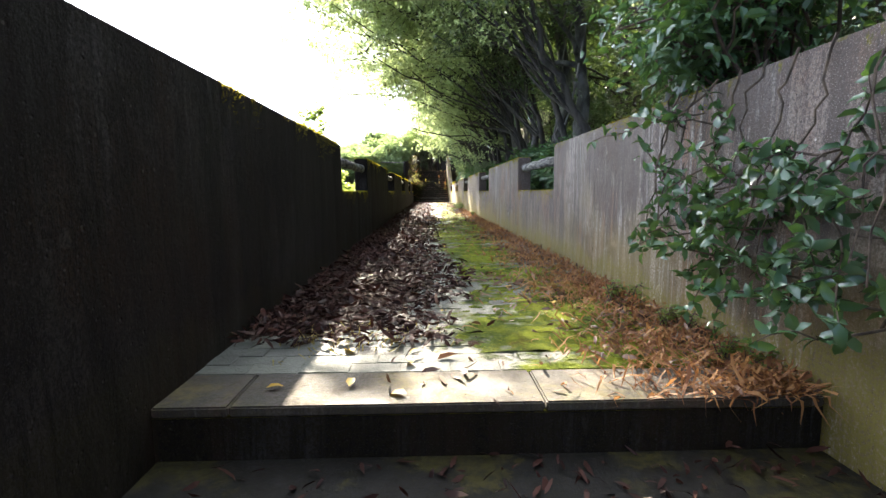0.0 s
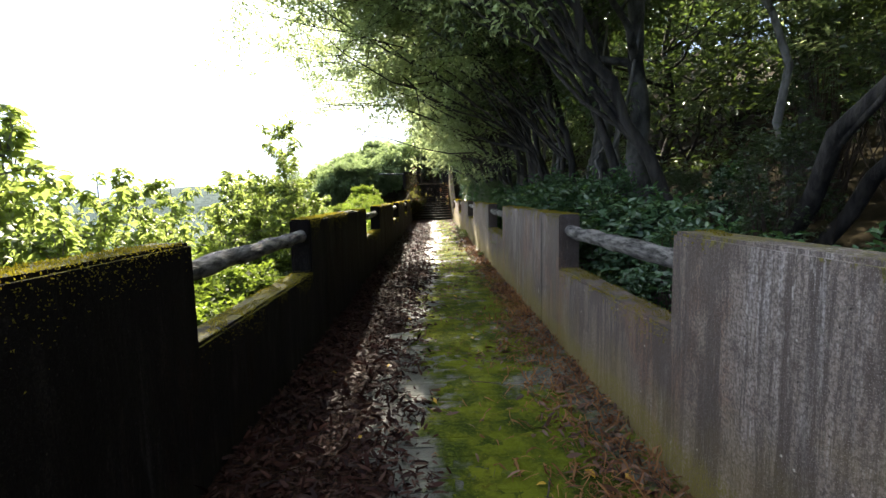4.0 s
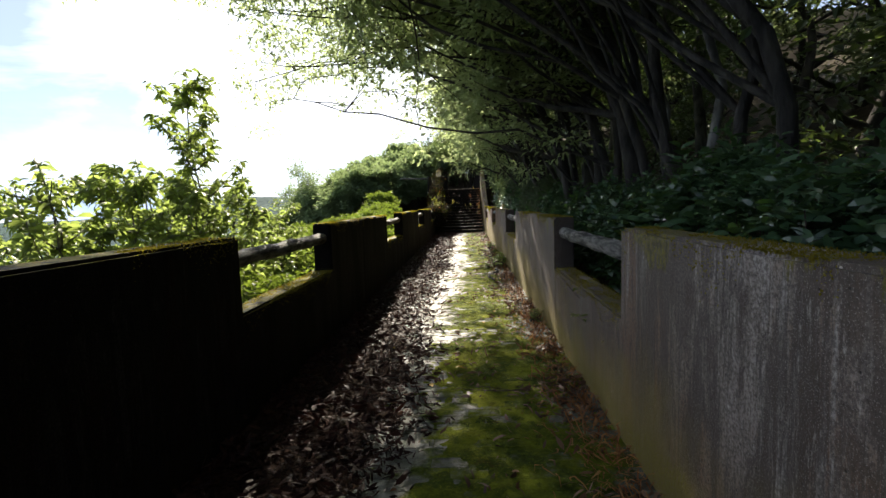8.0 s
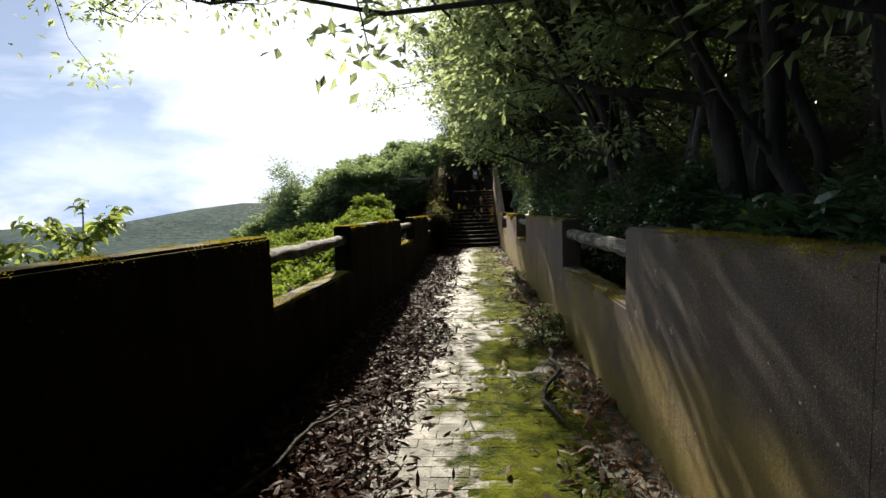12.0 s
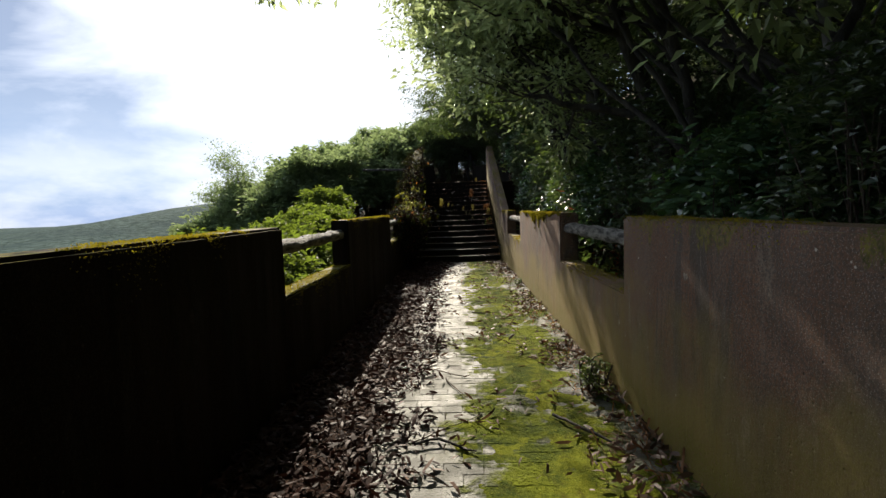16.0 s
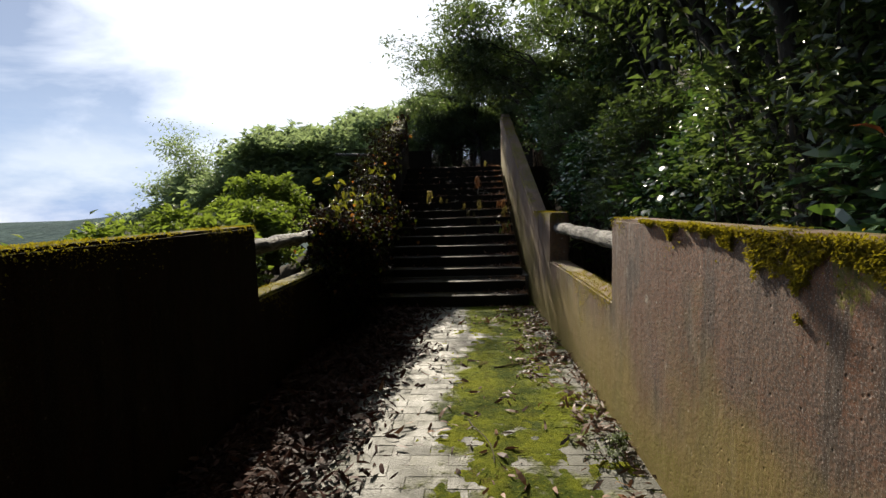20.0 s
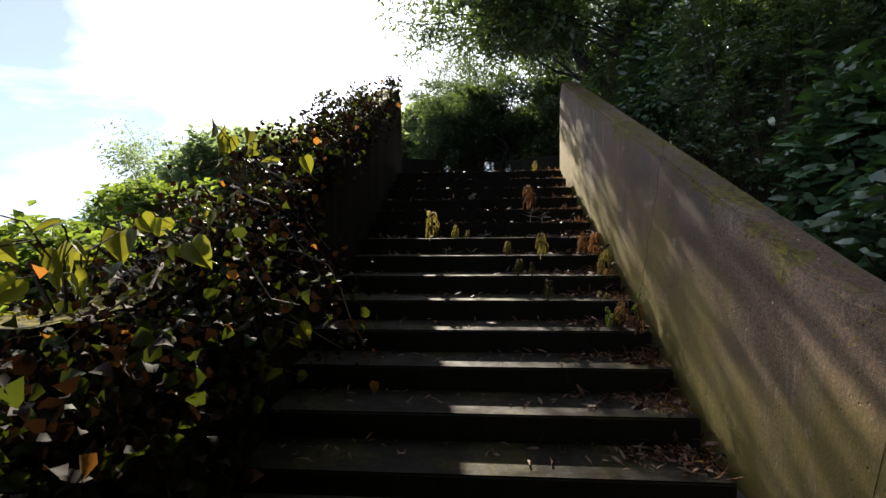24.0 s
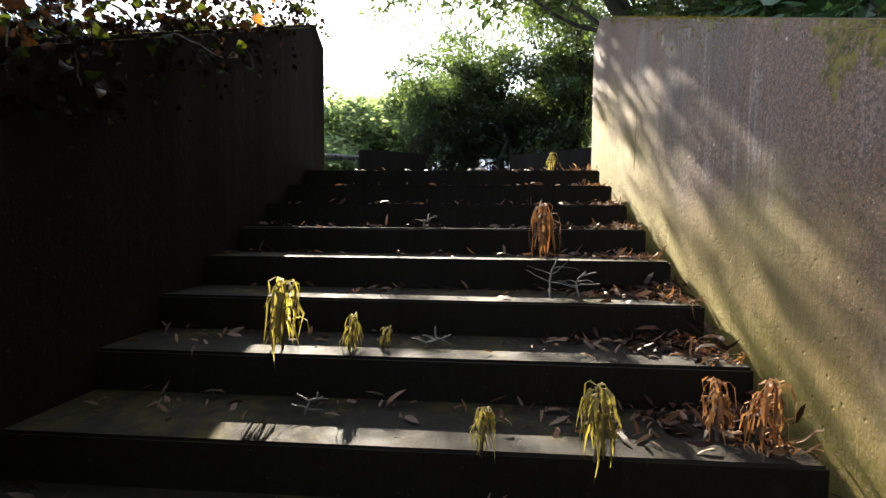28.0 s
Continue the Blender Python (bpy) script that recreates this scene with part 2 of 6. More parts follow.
    fringe = m.calc("SUBTRACT", m.calc("MULTIPLY", m.noise(1.0, 6, 0.7, (2.5, 2.5, 1.0)), 0.5), height)
    fringe = m.calc("MULTIPLY", m.span(fringe, 0.02, 0.12), m.span(grain, 0.4, 0.55))
    c = m.mix(m.calc("MULTIPLY", fringe, 0.7 * min(1.0, moss, foot)), c, (0.16, 0.135, 0.01))
    geo = m.t.nodes.new("ShaderNodeNewGeometry")
    up = m.node("ShaderNodeSeparateXYZ")
    m.link(geo.outputs["Normal"], up.inputs[0])
    cap = m.calc("MULTIPLY", m.span(up.outputs[2], 0.4, 0.9), m.span(m.noise(2.3, 8, 0.75), 0.5 - crown, 0.57 - crown, 0.0, 0.85))
    drip = m.calc("SUBTRACT", m.calc("MULTIPLY", m.calc("SUBTRACT", m.noise(1.0, 7, 0.72, (2.0, 2.0, 0.6)), 0.5), 1.5), m.calc("SUBTRACT", 1.2, height))
    drip = m.calc("MULTIPLY", m.span(drip, 0.0, 0.04), m.span(grain, 0.4, 0.52))
    cap = m.calc("MAXIMUM", cap, drip) if crown == 0 else cap
    m.color(m.mix(m.calc("MULTIPLY", cap, moss), c, m.mix(m.span(m.noise(30.0, 5), 0.35, 0.65), (0.05, 0.045, 0.008), (0.17, 0.142, 0.01))))
    m.rough(m.span(streak, 0.3, 0.7, 0.95 - gloss, 0.68 - gloss))
    high = m.calc("ADD", m.calc("MULTIPLY", grain, 0.5), m.calc("ADD", m.calc("MULTIPLY", pits, 0.6), m.calc("ADD", m.noise(14.0, 6, 0.65), m.calc("MULTIPLY", runs, 0.6))))
    return m.bump(high, 0.6, 0.008).m


def paver_material(name, per_object, earth=False):
    m = Mat(name, 0.75)
    rnd = m.random() if per_object else m.island()
    c = ramp(m, rnd, (0.0, (0.055, 0.056, 0.042)), (0.5, (0.09, 0.091, 0.068)), (1.0, (0.13, 0.129, 0.096)))
    if earth:
        c = m.mix(m.noise(9.0, 4), (0.03, 0.024, 0.015), (0.06, 0.05, 0.03))
    c = m.mix(m.span(m.noise(55.0, 4), 0.35, 0.7, 0, 0.5), c, (0.07, 0.068, 0.06))
    patch = m.calc("ADD", m.calc("MULTIPLY", m.noise(0.9, 7, 0.66), 1.1), m.calc("MULTIPLY", m.noise(7.0, 4, 0.6), 0.35))
    patch = m.calc("SUBTRACT", patch, 0.3)
    later = m.span(m.axis(1), 13.0, 17.0, 0.0, -0.2)
    side = m.span(m.calc("ADD", m.axis(0), later), 0.15, 0.85, -0.12, 0.17)
    far = m.span(m.axis(0), 1.35, 1.65, 0.0, -0.1)
    shift = m.calc("MULTIPLY", m.calc("SUBTRACT", rnd, 0.5), 0.09)
    amount = m.span(m.calc("ADD", m.calc("ADD", patch, shift), m.calc("ADD", side, far)), 0.45, 0.58)
    fine = m.noise(38.0, 5, 0.65)
    green = m.mix(m.span(m.noise(2.6, 6, 0.65), 0.38, 0.62), MOSS_DARK, MOSS)
    green = m.mix(m.span(fine, 0.45, 0.75, 0, 0.7), green, (0.15, 0.182, 0.016))
    m.color(m.mix(amount, c, green))
    m.link(m.calc("SUBTRACT", 0.5, m.calc("MULTIPLY", amount, 0.42)), m.b.inputs["Specular IOR Level"])
    m.rough(m.calc("ADD", m.span(m.noise(6.0, 3), 0.3, 0.7, 0.48, 0.75), m.calc("MULTIPLY", amount, 0.4)))
    return m.bump(m.calc("ADD", m.noise(90.0, 3), m.calc("MULTIPLY", m.calc("MULTIPLY", fine, amount), 4.0)), 0.8, 0.009).m


def moss_material():
    m = Mat("moss_mat", 1.0)
    fine = m.noise(60.0, 6, 0.7)
    c = m.mix(m.span(m.noise(2.2, 7, 0.7), 0.4, 0.6), (0.045, 0.066, 0.01), (0.165, 0.182, 0.015))
    c = m.mix(m.span(m.noise(11.0, 5, 0.65), 0.5, 0.64, 0, 0.6), c, (0.055, 0.06, 0.01))
    c = m.mix(m.span(m.noise(4.5, 6, 0.7), 0.56, 0.66, 0, 0.7), c, (0.075, 0.05, 0.014))
    c = m.mix(m.span(fine, 0.5, 0.72, 0, 0.7), c, (0.225, 0.228, 0.02))
    m.color(m.mix(m.span(fine, 0.26, 0.42, 0.8, 0.0), c, (0.022, 0.026, 0.004)))
    m.b.inputs["Specular IOR Level"].default_value = 0.08
    return m.bump(m.calc("ADD", fine, m.noise(170.0, 3, 0.6)), 1.0, 0.012).m


def leaf_material(name, dark, light, gloss=0.35, glow=0.45, through_color=None):
    m = Mat(name, gloss)
    c = m.mix(m.island(), dark, light)
    c = m.mix(m.span(m.noise(0.7, 3), 0.4, 0.65, 0, 0.5), c, tuple(v * 0.55 for v in dark))
    m.color(c)
    tr = m.t.nodes.new("ShaderNodeBsdfTranslucent")
    if through_color:
        m.link(m.mix(m.island(), through_color, tuple(v * 0.55 for v in through_color)), tr.inputs["Color"])
    else:
        m.link(c, tr.inputs["Color"])
    mx = m.node("ShaderNodeMixShader", Fac=glow)
    m.link(m.b.outputs[0], mx.inputs[1])
    m.link(tr.outputs[0], mx.inputs[2])
    m.link(mx.outputs[0], m.out.inputs["Surface"])
    return m.m


def simple(name, a, b, scale=6.0, rough=0.85, bump=0.5, stretch=(1, 1, 1), distance=0.01):
    m = Mat(name, rough)
    n = m.noise(scale, 6, 0.6, stretch)
    m.color(m.mix(m.span(n, 0.35, 0.65), a, b))
    return m.bump(m.noise(scale * 4, 5, 0.6, stretch), bump, distance).m


CONCRETE = concrete("weathered_concrete", 1.0, 0.97)
# left walls and first riser: darker copy of the concrete, shade in its tone
CONCRETE_SHADED = concrete("shade_darkened_concrete", 1.0, 0.08, 0.0, 0.05, 0.1)
# tone this low puts the stairwell's shade into the base colour of the steps
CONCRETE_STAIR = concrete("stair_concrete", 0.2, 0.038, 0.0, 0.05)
CONCRETE_SHADED.node_tree.nodes["Principled BSDF"].inputs["Specular IOR Level"].default_value = 0.12
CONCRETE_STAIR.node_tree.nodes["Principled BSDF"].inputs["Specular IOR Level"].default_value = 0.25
STONE_SLAB = concrete("landing_slab", 0.3, 0.26, 0.0, 0.15)
DECK = simple("deck_body", (0.05, 0.045, 0.04), (0.1, 0.095, 0.085), 2.0)
JOINT_EARTH = simple("joint_earth", (0.03, 0.026, 0.016), (0.055, 0.06, 0.015), 9.0)
PAVER = paver_material("mossy_paver", True)
PAVER_FAR = paver_material("mossy_paver_joined", False)
PAVER_BED = paver_material("mossy_joint_bed", False, True)
LOG = simple("log_rail_cement", (0.025, 0.022, 0.02), (0.3, 0.285, 0.265), 26.0, 0.75, 1.0, (1, 0.24, 1), 0.05)
SOIL = simple("forest_soil", (0.018, 0.014, 0.009), (0.05, 0.04, 0.022), 2.5, 0.95)
BARK = simple("bark", (0.014, 0.012, 0.01), (0.058, 0.05, 0.042), 9.0, 0.9, 1.0, (1, 1, 0.25), 0.02)
BARK_MOTTLED = simple("mottled_bark", (0.02, 0.018, 0.015), (0.12, 0.115, 0.1), 5.0, 0.9, 1.0, (1, 1, 0.45), 0.02)
BARK_PALE = simple("pale_bark", (0.07, 0.065, 0.055), (0.22, 0.21, 0.19), 7.0, 0.85, 0.8, (1, 1, 0.4), 0.015)
TWIG = simple("twig", (0.03, 0.02, 0.012), (0.1, 0.07, 0.045), 20.0, 0.85, 0.4)
# tree_leaf is kept dark so its colour carries the wood's shaded side
LEAF_TREE = leaf_material("tree_leaf", (0.03, 0.057, 0.028), (0.085, 0.122, 0.052), 0.28, 0.3, (0.19, 0.28, 0.055))
LEAF_SHRUB = leaf_material("glossy_shrub_leaf", (0.035, 0.08, 0.045), (0.11, 0.19, 0.095), 0.24, 0.2, (0.2, 0.36, 0.05))
LEAF_BRIGHT = leaf_material("bright_leaf", (0.035, 0.065, 0.014), (0.095, 0.135, 0.025), 0.6, 0.42, (0.32, 0.44, 0.05))
LEAF_YOUNG = leaf_material("young_tree_leaf", (0.05, 0.085, 0.022), (0.125, 0.165, 0.042), 0.5, 0.5, (0.46, 0.58, 0.13))
# hill leaves are lightened: distance haze is part of this colour
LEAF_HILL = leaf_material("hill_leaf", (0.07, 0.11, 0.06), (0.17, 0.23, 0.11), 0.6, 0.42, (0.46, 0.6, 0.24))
# vine_leaf and rust_leaf: near-black base colours hold the thicket's own shade
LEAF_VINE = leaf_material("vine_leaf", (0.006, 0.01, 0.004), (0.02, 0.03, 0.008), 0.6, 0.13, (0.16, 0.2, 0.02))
LEAF_AMBER = leaf_material("turning_vine_leaf", (0.03, 0.013, 0.006), (0.12, 0.05, 0.014), 0.5, 0.35, (0.5, 0.2, 0.03))
LEAF_BROAD = leaf_material("broad_vine_leaf", (0.03, 0.042, 0.01), (0.09, 0.1, 0.018), 0.4, 0.32, (0.36, 0.36, 0.03))
# lighter copy of tree_leaf: backlight over the path is put into the colour
LEAF_CANOPY_LIT = leaf_material("lit_canopy_leaf", (0.062, 0.097, 0.043), (0.17, 0.217, 0.092), 0.3, 0.55, (0.6, 0.72, 0.33))
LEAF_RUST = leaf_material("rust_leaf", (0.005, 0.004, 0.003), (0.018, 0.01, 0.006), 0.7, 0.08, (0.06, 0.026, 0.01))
LITTER = leaf_material("fallen_leaf", (0.016, 0.007, 0.006), (0.066, 0.026, 0.017), 0.58, 0.08)
LITTER.node_tree.nodes["Principled BSDF"].inputs["Specular IOR Level"].default_value = 0.12
LITTER_TAN = leaf_material("dry_fallen_leaf", (0.05, 0.024, 0.014), (0.23, 0.118, 0.066), 0.6, 0.15)
MOSS_MAT = moss_material()
HUMUS = simple("leaf_mould", (0.012, 0.007, 0.005), (0.06, 0.03, 0.019), 55.0, 0.95, 1.0, (1, 1, 1), 0.02)
HUMUS.node_tree.nodes["Principled BSDF"].inputs["Specular IOR Level"].default_value = 0.1
DRY_GRASS = leaf_material("dry_grass", (0.16, 0.06, 0.022), (0.42, 0.21, 0.075), 0.7, 0.4)
DRY_WEED = leaf_material("withered_weed", (0.13, 0.1, 0.025), (0.34, 0.23, 0.07), 0.65, 0.4, (0.44, 0.37, 0.08))
WEED_GREY = leaf_material("grey_weed", (0.045, 0.045, 0.012), (0.12, 0.1, 0.028), 0.75, 0.3)
LEAF_RED = leaf_material("young_red_leaf", (0.12, 0.03, 0.015), (0.3, 0.1, 0.035), 0.35, 0.45, (0.6, 0.16, 0.05))
LEAF_YELLOW = leaf_material("yellow_leaf", (0.45, 0.22, 0.015), (0.62, 0.42, 0.03), 0.5, 0.25)
for shiny in (LEAF_SHRUB, LEAF_TREE):
    shiny.node_tree.nodes["Principled BSDF"].inputs["Specular IOR Level"].default_value = 0.8
# low specular keeps the shade-coloured thicket leaves from catching the sky
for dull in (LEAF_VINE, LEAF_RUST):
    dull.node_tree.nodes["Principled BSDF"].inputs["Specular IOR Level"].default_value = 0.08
MOSS_TUFT = leaf_material("moss_tuft", (0.1, 0.088, 0.01), (0.31, 0.235, 0.02), 0.9, 0.4, (0.46, 0.39, 0.02))
# the bluish cast puts aerial haze into the far land's base colour
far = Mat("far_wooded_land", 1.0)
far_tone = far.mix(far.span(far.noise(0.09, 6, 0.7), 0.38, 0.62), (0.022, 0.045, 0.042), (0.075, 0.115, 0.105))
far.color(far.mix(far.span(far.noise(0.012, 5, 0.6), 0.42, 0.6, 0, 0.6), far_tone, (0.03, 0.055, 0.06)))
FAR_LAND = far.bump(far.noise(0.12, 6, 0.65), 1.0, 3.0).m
for far_material in (SOIL, FAR_LAND):
    far_material.node_tree.nodes["Principled BSDF"].inputs["Specular IOR Level"].default_value = 0.05

# ---- the plan ----
XR, XL, THICK, TOP, SILL = 1.70, -0.57, 0.19, 1.20, 0.71
START, FOOT, RISE, TREAD, STEPS = 2.30, 31.06, 0.135, 0.32, 16
HEAD = FOOT + (STEPS - 1) * TREAD
CAP_FOOT, CAP_SLOPE = 31.27, 0.434
LOW_TREAD, LOW_RISE = 0.40, 0.185
OPEN_R = [(5.94, 7.98), (11.52, 13.50), (17.17, 19.23), (22.78, 24.66), (27.86, 29.92)]
OPEN_L = [(5.92, 8.05), (11.74, 13.74), (17.30, 19.35), (22.93, 24.88), (28.15, 29.90)]
JOINTS_R = [-4.0, 8.68, 15.35, 20.32, 30.70]
SEAM = 15.35
JOINTS_L = [-4.0, 8.62, 15.3, 20.24, 26.3, 30.78]


def smooth(v, a, b):
    k = np.clip((v - a) / (b - a), 0, 1)
    return k * k * (3 - 2 * k)


def ground_z(x, y):
    x, y = np.asarray(x, float), np.asarray(y, float)
    right, left = np.maximum(x - 2.0, 0), np.maximum(-0.88 - x, 0)
    z = np.where(x > 0.5, -0.35 + 0.2 * np.minimum(right, 2.5) + 0.55 * np.clip(right - 2.5, 0, 14) + 0.08 * np.maximum(right - 12, 0).clip(0, 60), -0.35)
    fall = -0.9 * smooth(left, 0, 0.6) - 0.42 * np.minimum(left, 9) - 0.16 * np.clip(left - 9, 0, 160)
    z = np.where(x < -0.88, -0.35 + fall, z)
    low = -1.1 * smooth(y, 2.6, 0.4) * (1 - smooth(right, 0.2, 3))
    z = z + np.where(x > -0.88, low, 0)
    up = smooth(y, 30.5, 37.5) * (2.3 + 0.02 * right)
    inside = (x > -1.6) & (x < 2.6)
    up = np.where(inside, 2.3 * smooth(y, 36.6, 37.4), up)
    z = z + up * smooth(x, -9, -1.2)
    z = z + 5.0 * np.exp(-(((x + 6) / 8) ** 2) - ((y - 60) / 12) ** 2) + 2 * np.exp(-(((x - 14) / 9) ** 2) - ((y - 62) / 18) ** 2)
    far = smooth(np.hypot(x, y - 20), 90, 300)
    z = z * (1 - far) + far * -42
    for az, d, h, w, deep in ((25, 1250, 60, 260, 200), (35, 1250, 18, 230, 200), (47, 1500, 22, 320, 260), (12, 1300, 45, 260, 220), (66, 2300, 40, 500, 300)):
        cx, cy = -math.sin(radians(az)) * d, math.cos(radians(az)) * d
        z = z + h * np.exp(-(((x - cx) / w) ** 2) - ((y - cy) / deep) ** 2)
    return z


def part(name, bm, material, parent=None, label="", smooth_faces=False):
    me = bpy.data.meshes.new(name)
    bm.to_mesh(me)
    bm.free()
    me.materials.append(material)
    if smooth_faces:
        me.polygons.foreach_set("use_smooth", [True] * len(me.polygons))
    ob = new(name, me)
    ob.parent = parent
    return tagged(ob, label)


def sheet(name, verts, faces, material, parent=None, label="", smooth_faces=False):
    """A mesh from arrays of places and of faces with equally many corners."""
    verts, faces = np.asarray(verts, np.float32), np.asarray(faces, np.int32)
    me = bpy.data.meshes.new(name)
    n, k = faces.shape
    me.vertices.add(len(verts))
    me.vertices.foreach_set("co", verts.ravel())
    me.loops.add(n * k)
    me.loops.foreach_set("vertex_index", faces.ravel())
    me.polygons.add(n)
    me.polygons.foreach_set("loop_start", np.arange(0, n * k, k, dtype=np.int32))
    me.polygons.foreach_set("use_smooth", np.full(n, smooth_faces))
    me.update(calc_edges=True)
    me.materials.append(material)
    ob = new(name, me)
    ob.parent = parent
    return tagged(ob, label)


def empty(name, label, category, kind="", group="", at=(0, 0, 0)):
    ob = new(name)
    ob.location = at
    return tagged(ob, label, category, group, kind)


def box(bm, x0, x1, y0, y1, z0, z1, bevel=0.0):
    r = bmesh.ops.create_cube(bm, size=1.0, matrix=Matrix.Translation(((x0 + x1) / 2, (y0 + y1) / 2, (z0 + z1) / 2)) @ Matrix.Diagonal((x1 - x0, y1 - y0, z1 - z0, 1)))
    if bevel:
        es = list({e for v in r["verts"] for e in v.link_edges})
        bmesh.ops.bevel(bm, geom=es, offset=bevel, segments=2, affect="EDGES")
    return bm


# ---- leaves ----
def leaves(P, D, U, L, W, fine=False, curl=0.15):
    """Places and faces of many leaves: bases P, ways D, upper sides U, lengths L, widths W."""
    P, D, U = (np.asarray(v, float) for v in (P, D, U))
    L, W = np.broadcast_to(L, len(P))[:, None], np.broadcast_to(W, len(P))[:, None]
    D = D / (np.linalg.norm(D, axis=1, keepdims=True) + 1e-9)
    S = np.cross(D, U)
    S /= np.linalg.norm(S, axis=1, keepdims=True) + 1e-9
    N = np.cross(S, D)
    if fine is False:
        a, b = P + D * L * 0.26 + N * W * 0.16, P + D * L * 0.66 + N * (W * 0.12 - L * curl * 0.4)
        v = np.stack([P, a + S * W * 0.42, b + S * W * 0.4, P + D * L - N * L * curl, b - S * W * 0.4, a - S * W * 0.42], 1)
        f = np.array([[0, 1, 5], [1, 2, 4], [1, 4, 5], [2, 3, 4]])
    elif fine is None:
        v = np.stack([P, P + D * L * 0.45 + S * W / 2 + N * W * 0.18, P + D * L - N * L * curl, P + D * L * 0.45 - S * W / 2 + N * W * 0.18], 1)
        f = np.array([[0, 1, 2], [0, 2, 3]])
    else:
        a, b = P + D * L * 0.28 + N * L * curl * 0.25, P + D * L * 0.66 + N * L * curl * 0.1
        v = np.stack([P, a, b, P + D * L - N * L * curl, a + S * W * 0.46 + N * W * 0.16, b + S * W * 0.4 + N * W * 0.13, a - S * W * 0.46 + N * W * 0.16, b - S * W * 0.4 + N * W * 0.13], 1)
        f = np.array([[0, 4, 1], [4, 5, 1], [1, 5, 2], [5, 3, 2], [0, 1, 6], [6, 1, 7], [1, 2, 7], [7, 2, 3]])
    k = v.shape[1]
    faces = (f[None] + (np.arange(len(P)) * k)[:, None, None]).reshape(-1, 3)
    return v.reshape(-1, 3), faces


def heart_leaf(P, D, U, L, W, droop=0.2):
    """Places and faces of broad heart-shaped leaves folded along the midrib."""
    D, U = np.array(D, float), np.array(U, float)
    D /= np.linalg.norm(D)
    S = np.cross(D, U)
    S /= np.linalg.norm(S)
    N = np.cross(S, D)
    half = ((-0.08, 0.16), (-0.1, 0.34), (0.08, 0.5), (0.32, 0.5), (0.58, 0.38), (0.8, 0.19))
    mid = [(-0.0, 0.0), (0.05, 0), (0.2, 0), (0.4, 0), (0.62, 0), (0.82, 0), (1.0, 0)]
    put = lambda a, b: np.array(P) + D * L * a + S * W * b + N * (abs(b) * W * 0.22 - droop * L * a * a + 0.02 * L * math.sin(a * 9 + b * 7))  # noqa: E731
    v = [put(a, b) for a, b in mid] + [put(a, b) for a, b in half] + [put(a, -b) for a, b in half]
    f = []
    for s in (7, 13):
        for k in range(6):
            q = (k, k + 1, s + k) if k == 0 else (k, k + 1, s + k)
            f.append(q)
            if k < 5:
                f.append((s + k, k + 1, s + k + 1))
    return np.array(v), np.array(f)


def ways(rng, n, up=0.0, flat=1.0):
    d = rng.normal(size=(n, 3)) * (1, 1, flat) + (0, 0, up)
    return d / (np.linalg.norm(d, axis=1, keepdims=True) + 1e-9)


def tube(paths, sides=6):
    """Places and faces of round tapering limbs: each path a list of (place, radius)."""
    V, F, base = [], [], 0
    for path in paths:
        pts = np.array([p for p, _ in path], float)
        t = np.gradient(pts, axis=0)
        t /= np.linalg.norm(t, axis=1, keepdims=True) + 1e-9
        a = np.cross(t, (0.31, 0.17, 0.93) if abs(t[0][2]) < 0.9 else (1, 0.1, 0))
        a /= np.linalg.norm(a, axis=1, keepdims=True) + 1e-9
        b = np.cross(t, a)
        ang = np.linspace(0, 2 * np.pi, sides, endpoint=False)
        r = np.array([q for _, q in path])[:, None, None]
        V.append((pts[:, None] + r * (np.cos(ang)[None, :, None] * a[:, None] + np.sin(ang)[None, :, None] * b[:, None])).reshape(-1, 3))
        for i in range(len(path) - 1):
            for j in range(sides):
                k = (j + 1) % sides
                F.append((base + i * sides + j, base + i * sides + k, base + (i + 1) * sides + k, base + (i + 1) * sides + j))
        base += len(path) * sides
    return np.concatenate(V), np.array(F)


def limb(rng, start, way, length, r0, r1, bend=0.25, n=6, up=0.05):
    """One limb that wanders, as a path of (place, radius)."""
    p, d, out = np.array(start, float), np.array(way, float), []
    for i in range(n + 1):
        out.append((p.copy(), r0 + (r1 - r0) * i / n))
        d = d + rng.normal(size=3) * bend + (0, 0, up)
        d /= np.linalg.norm(d)
        p = p + d * length / n
    return out


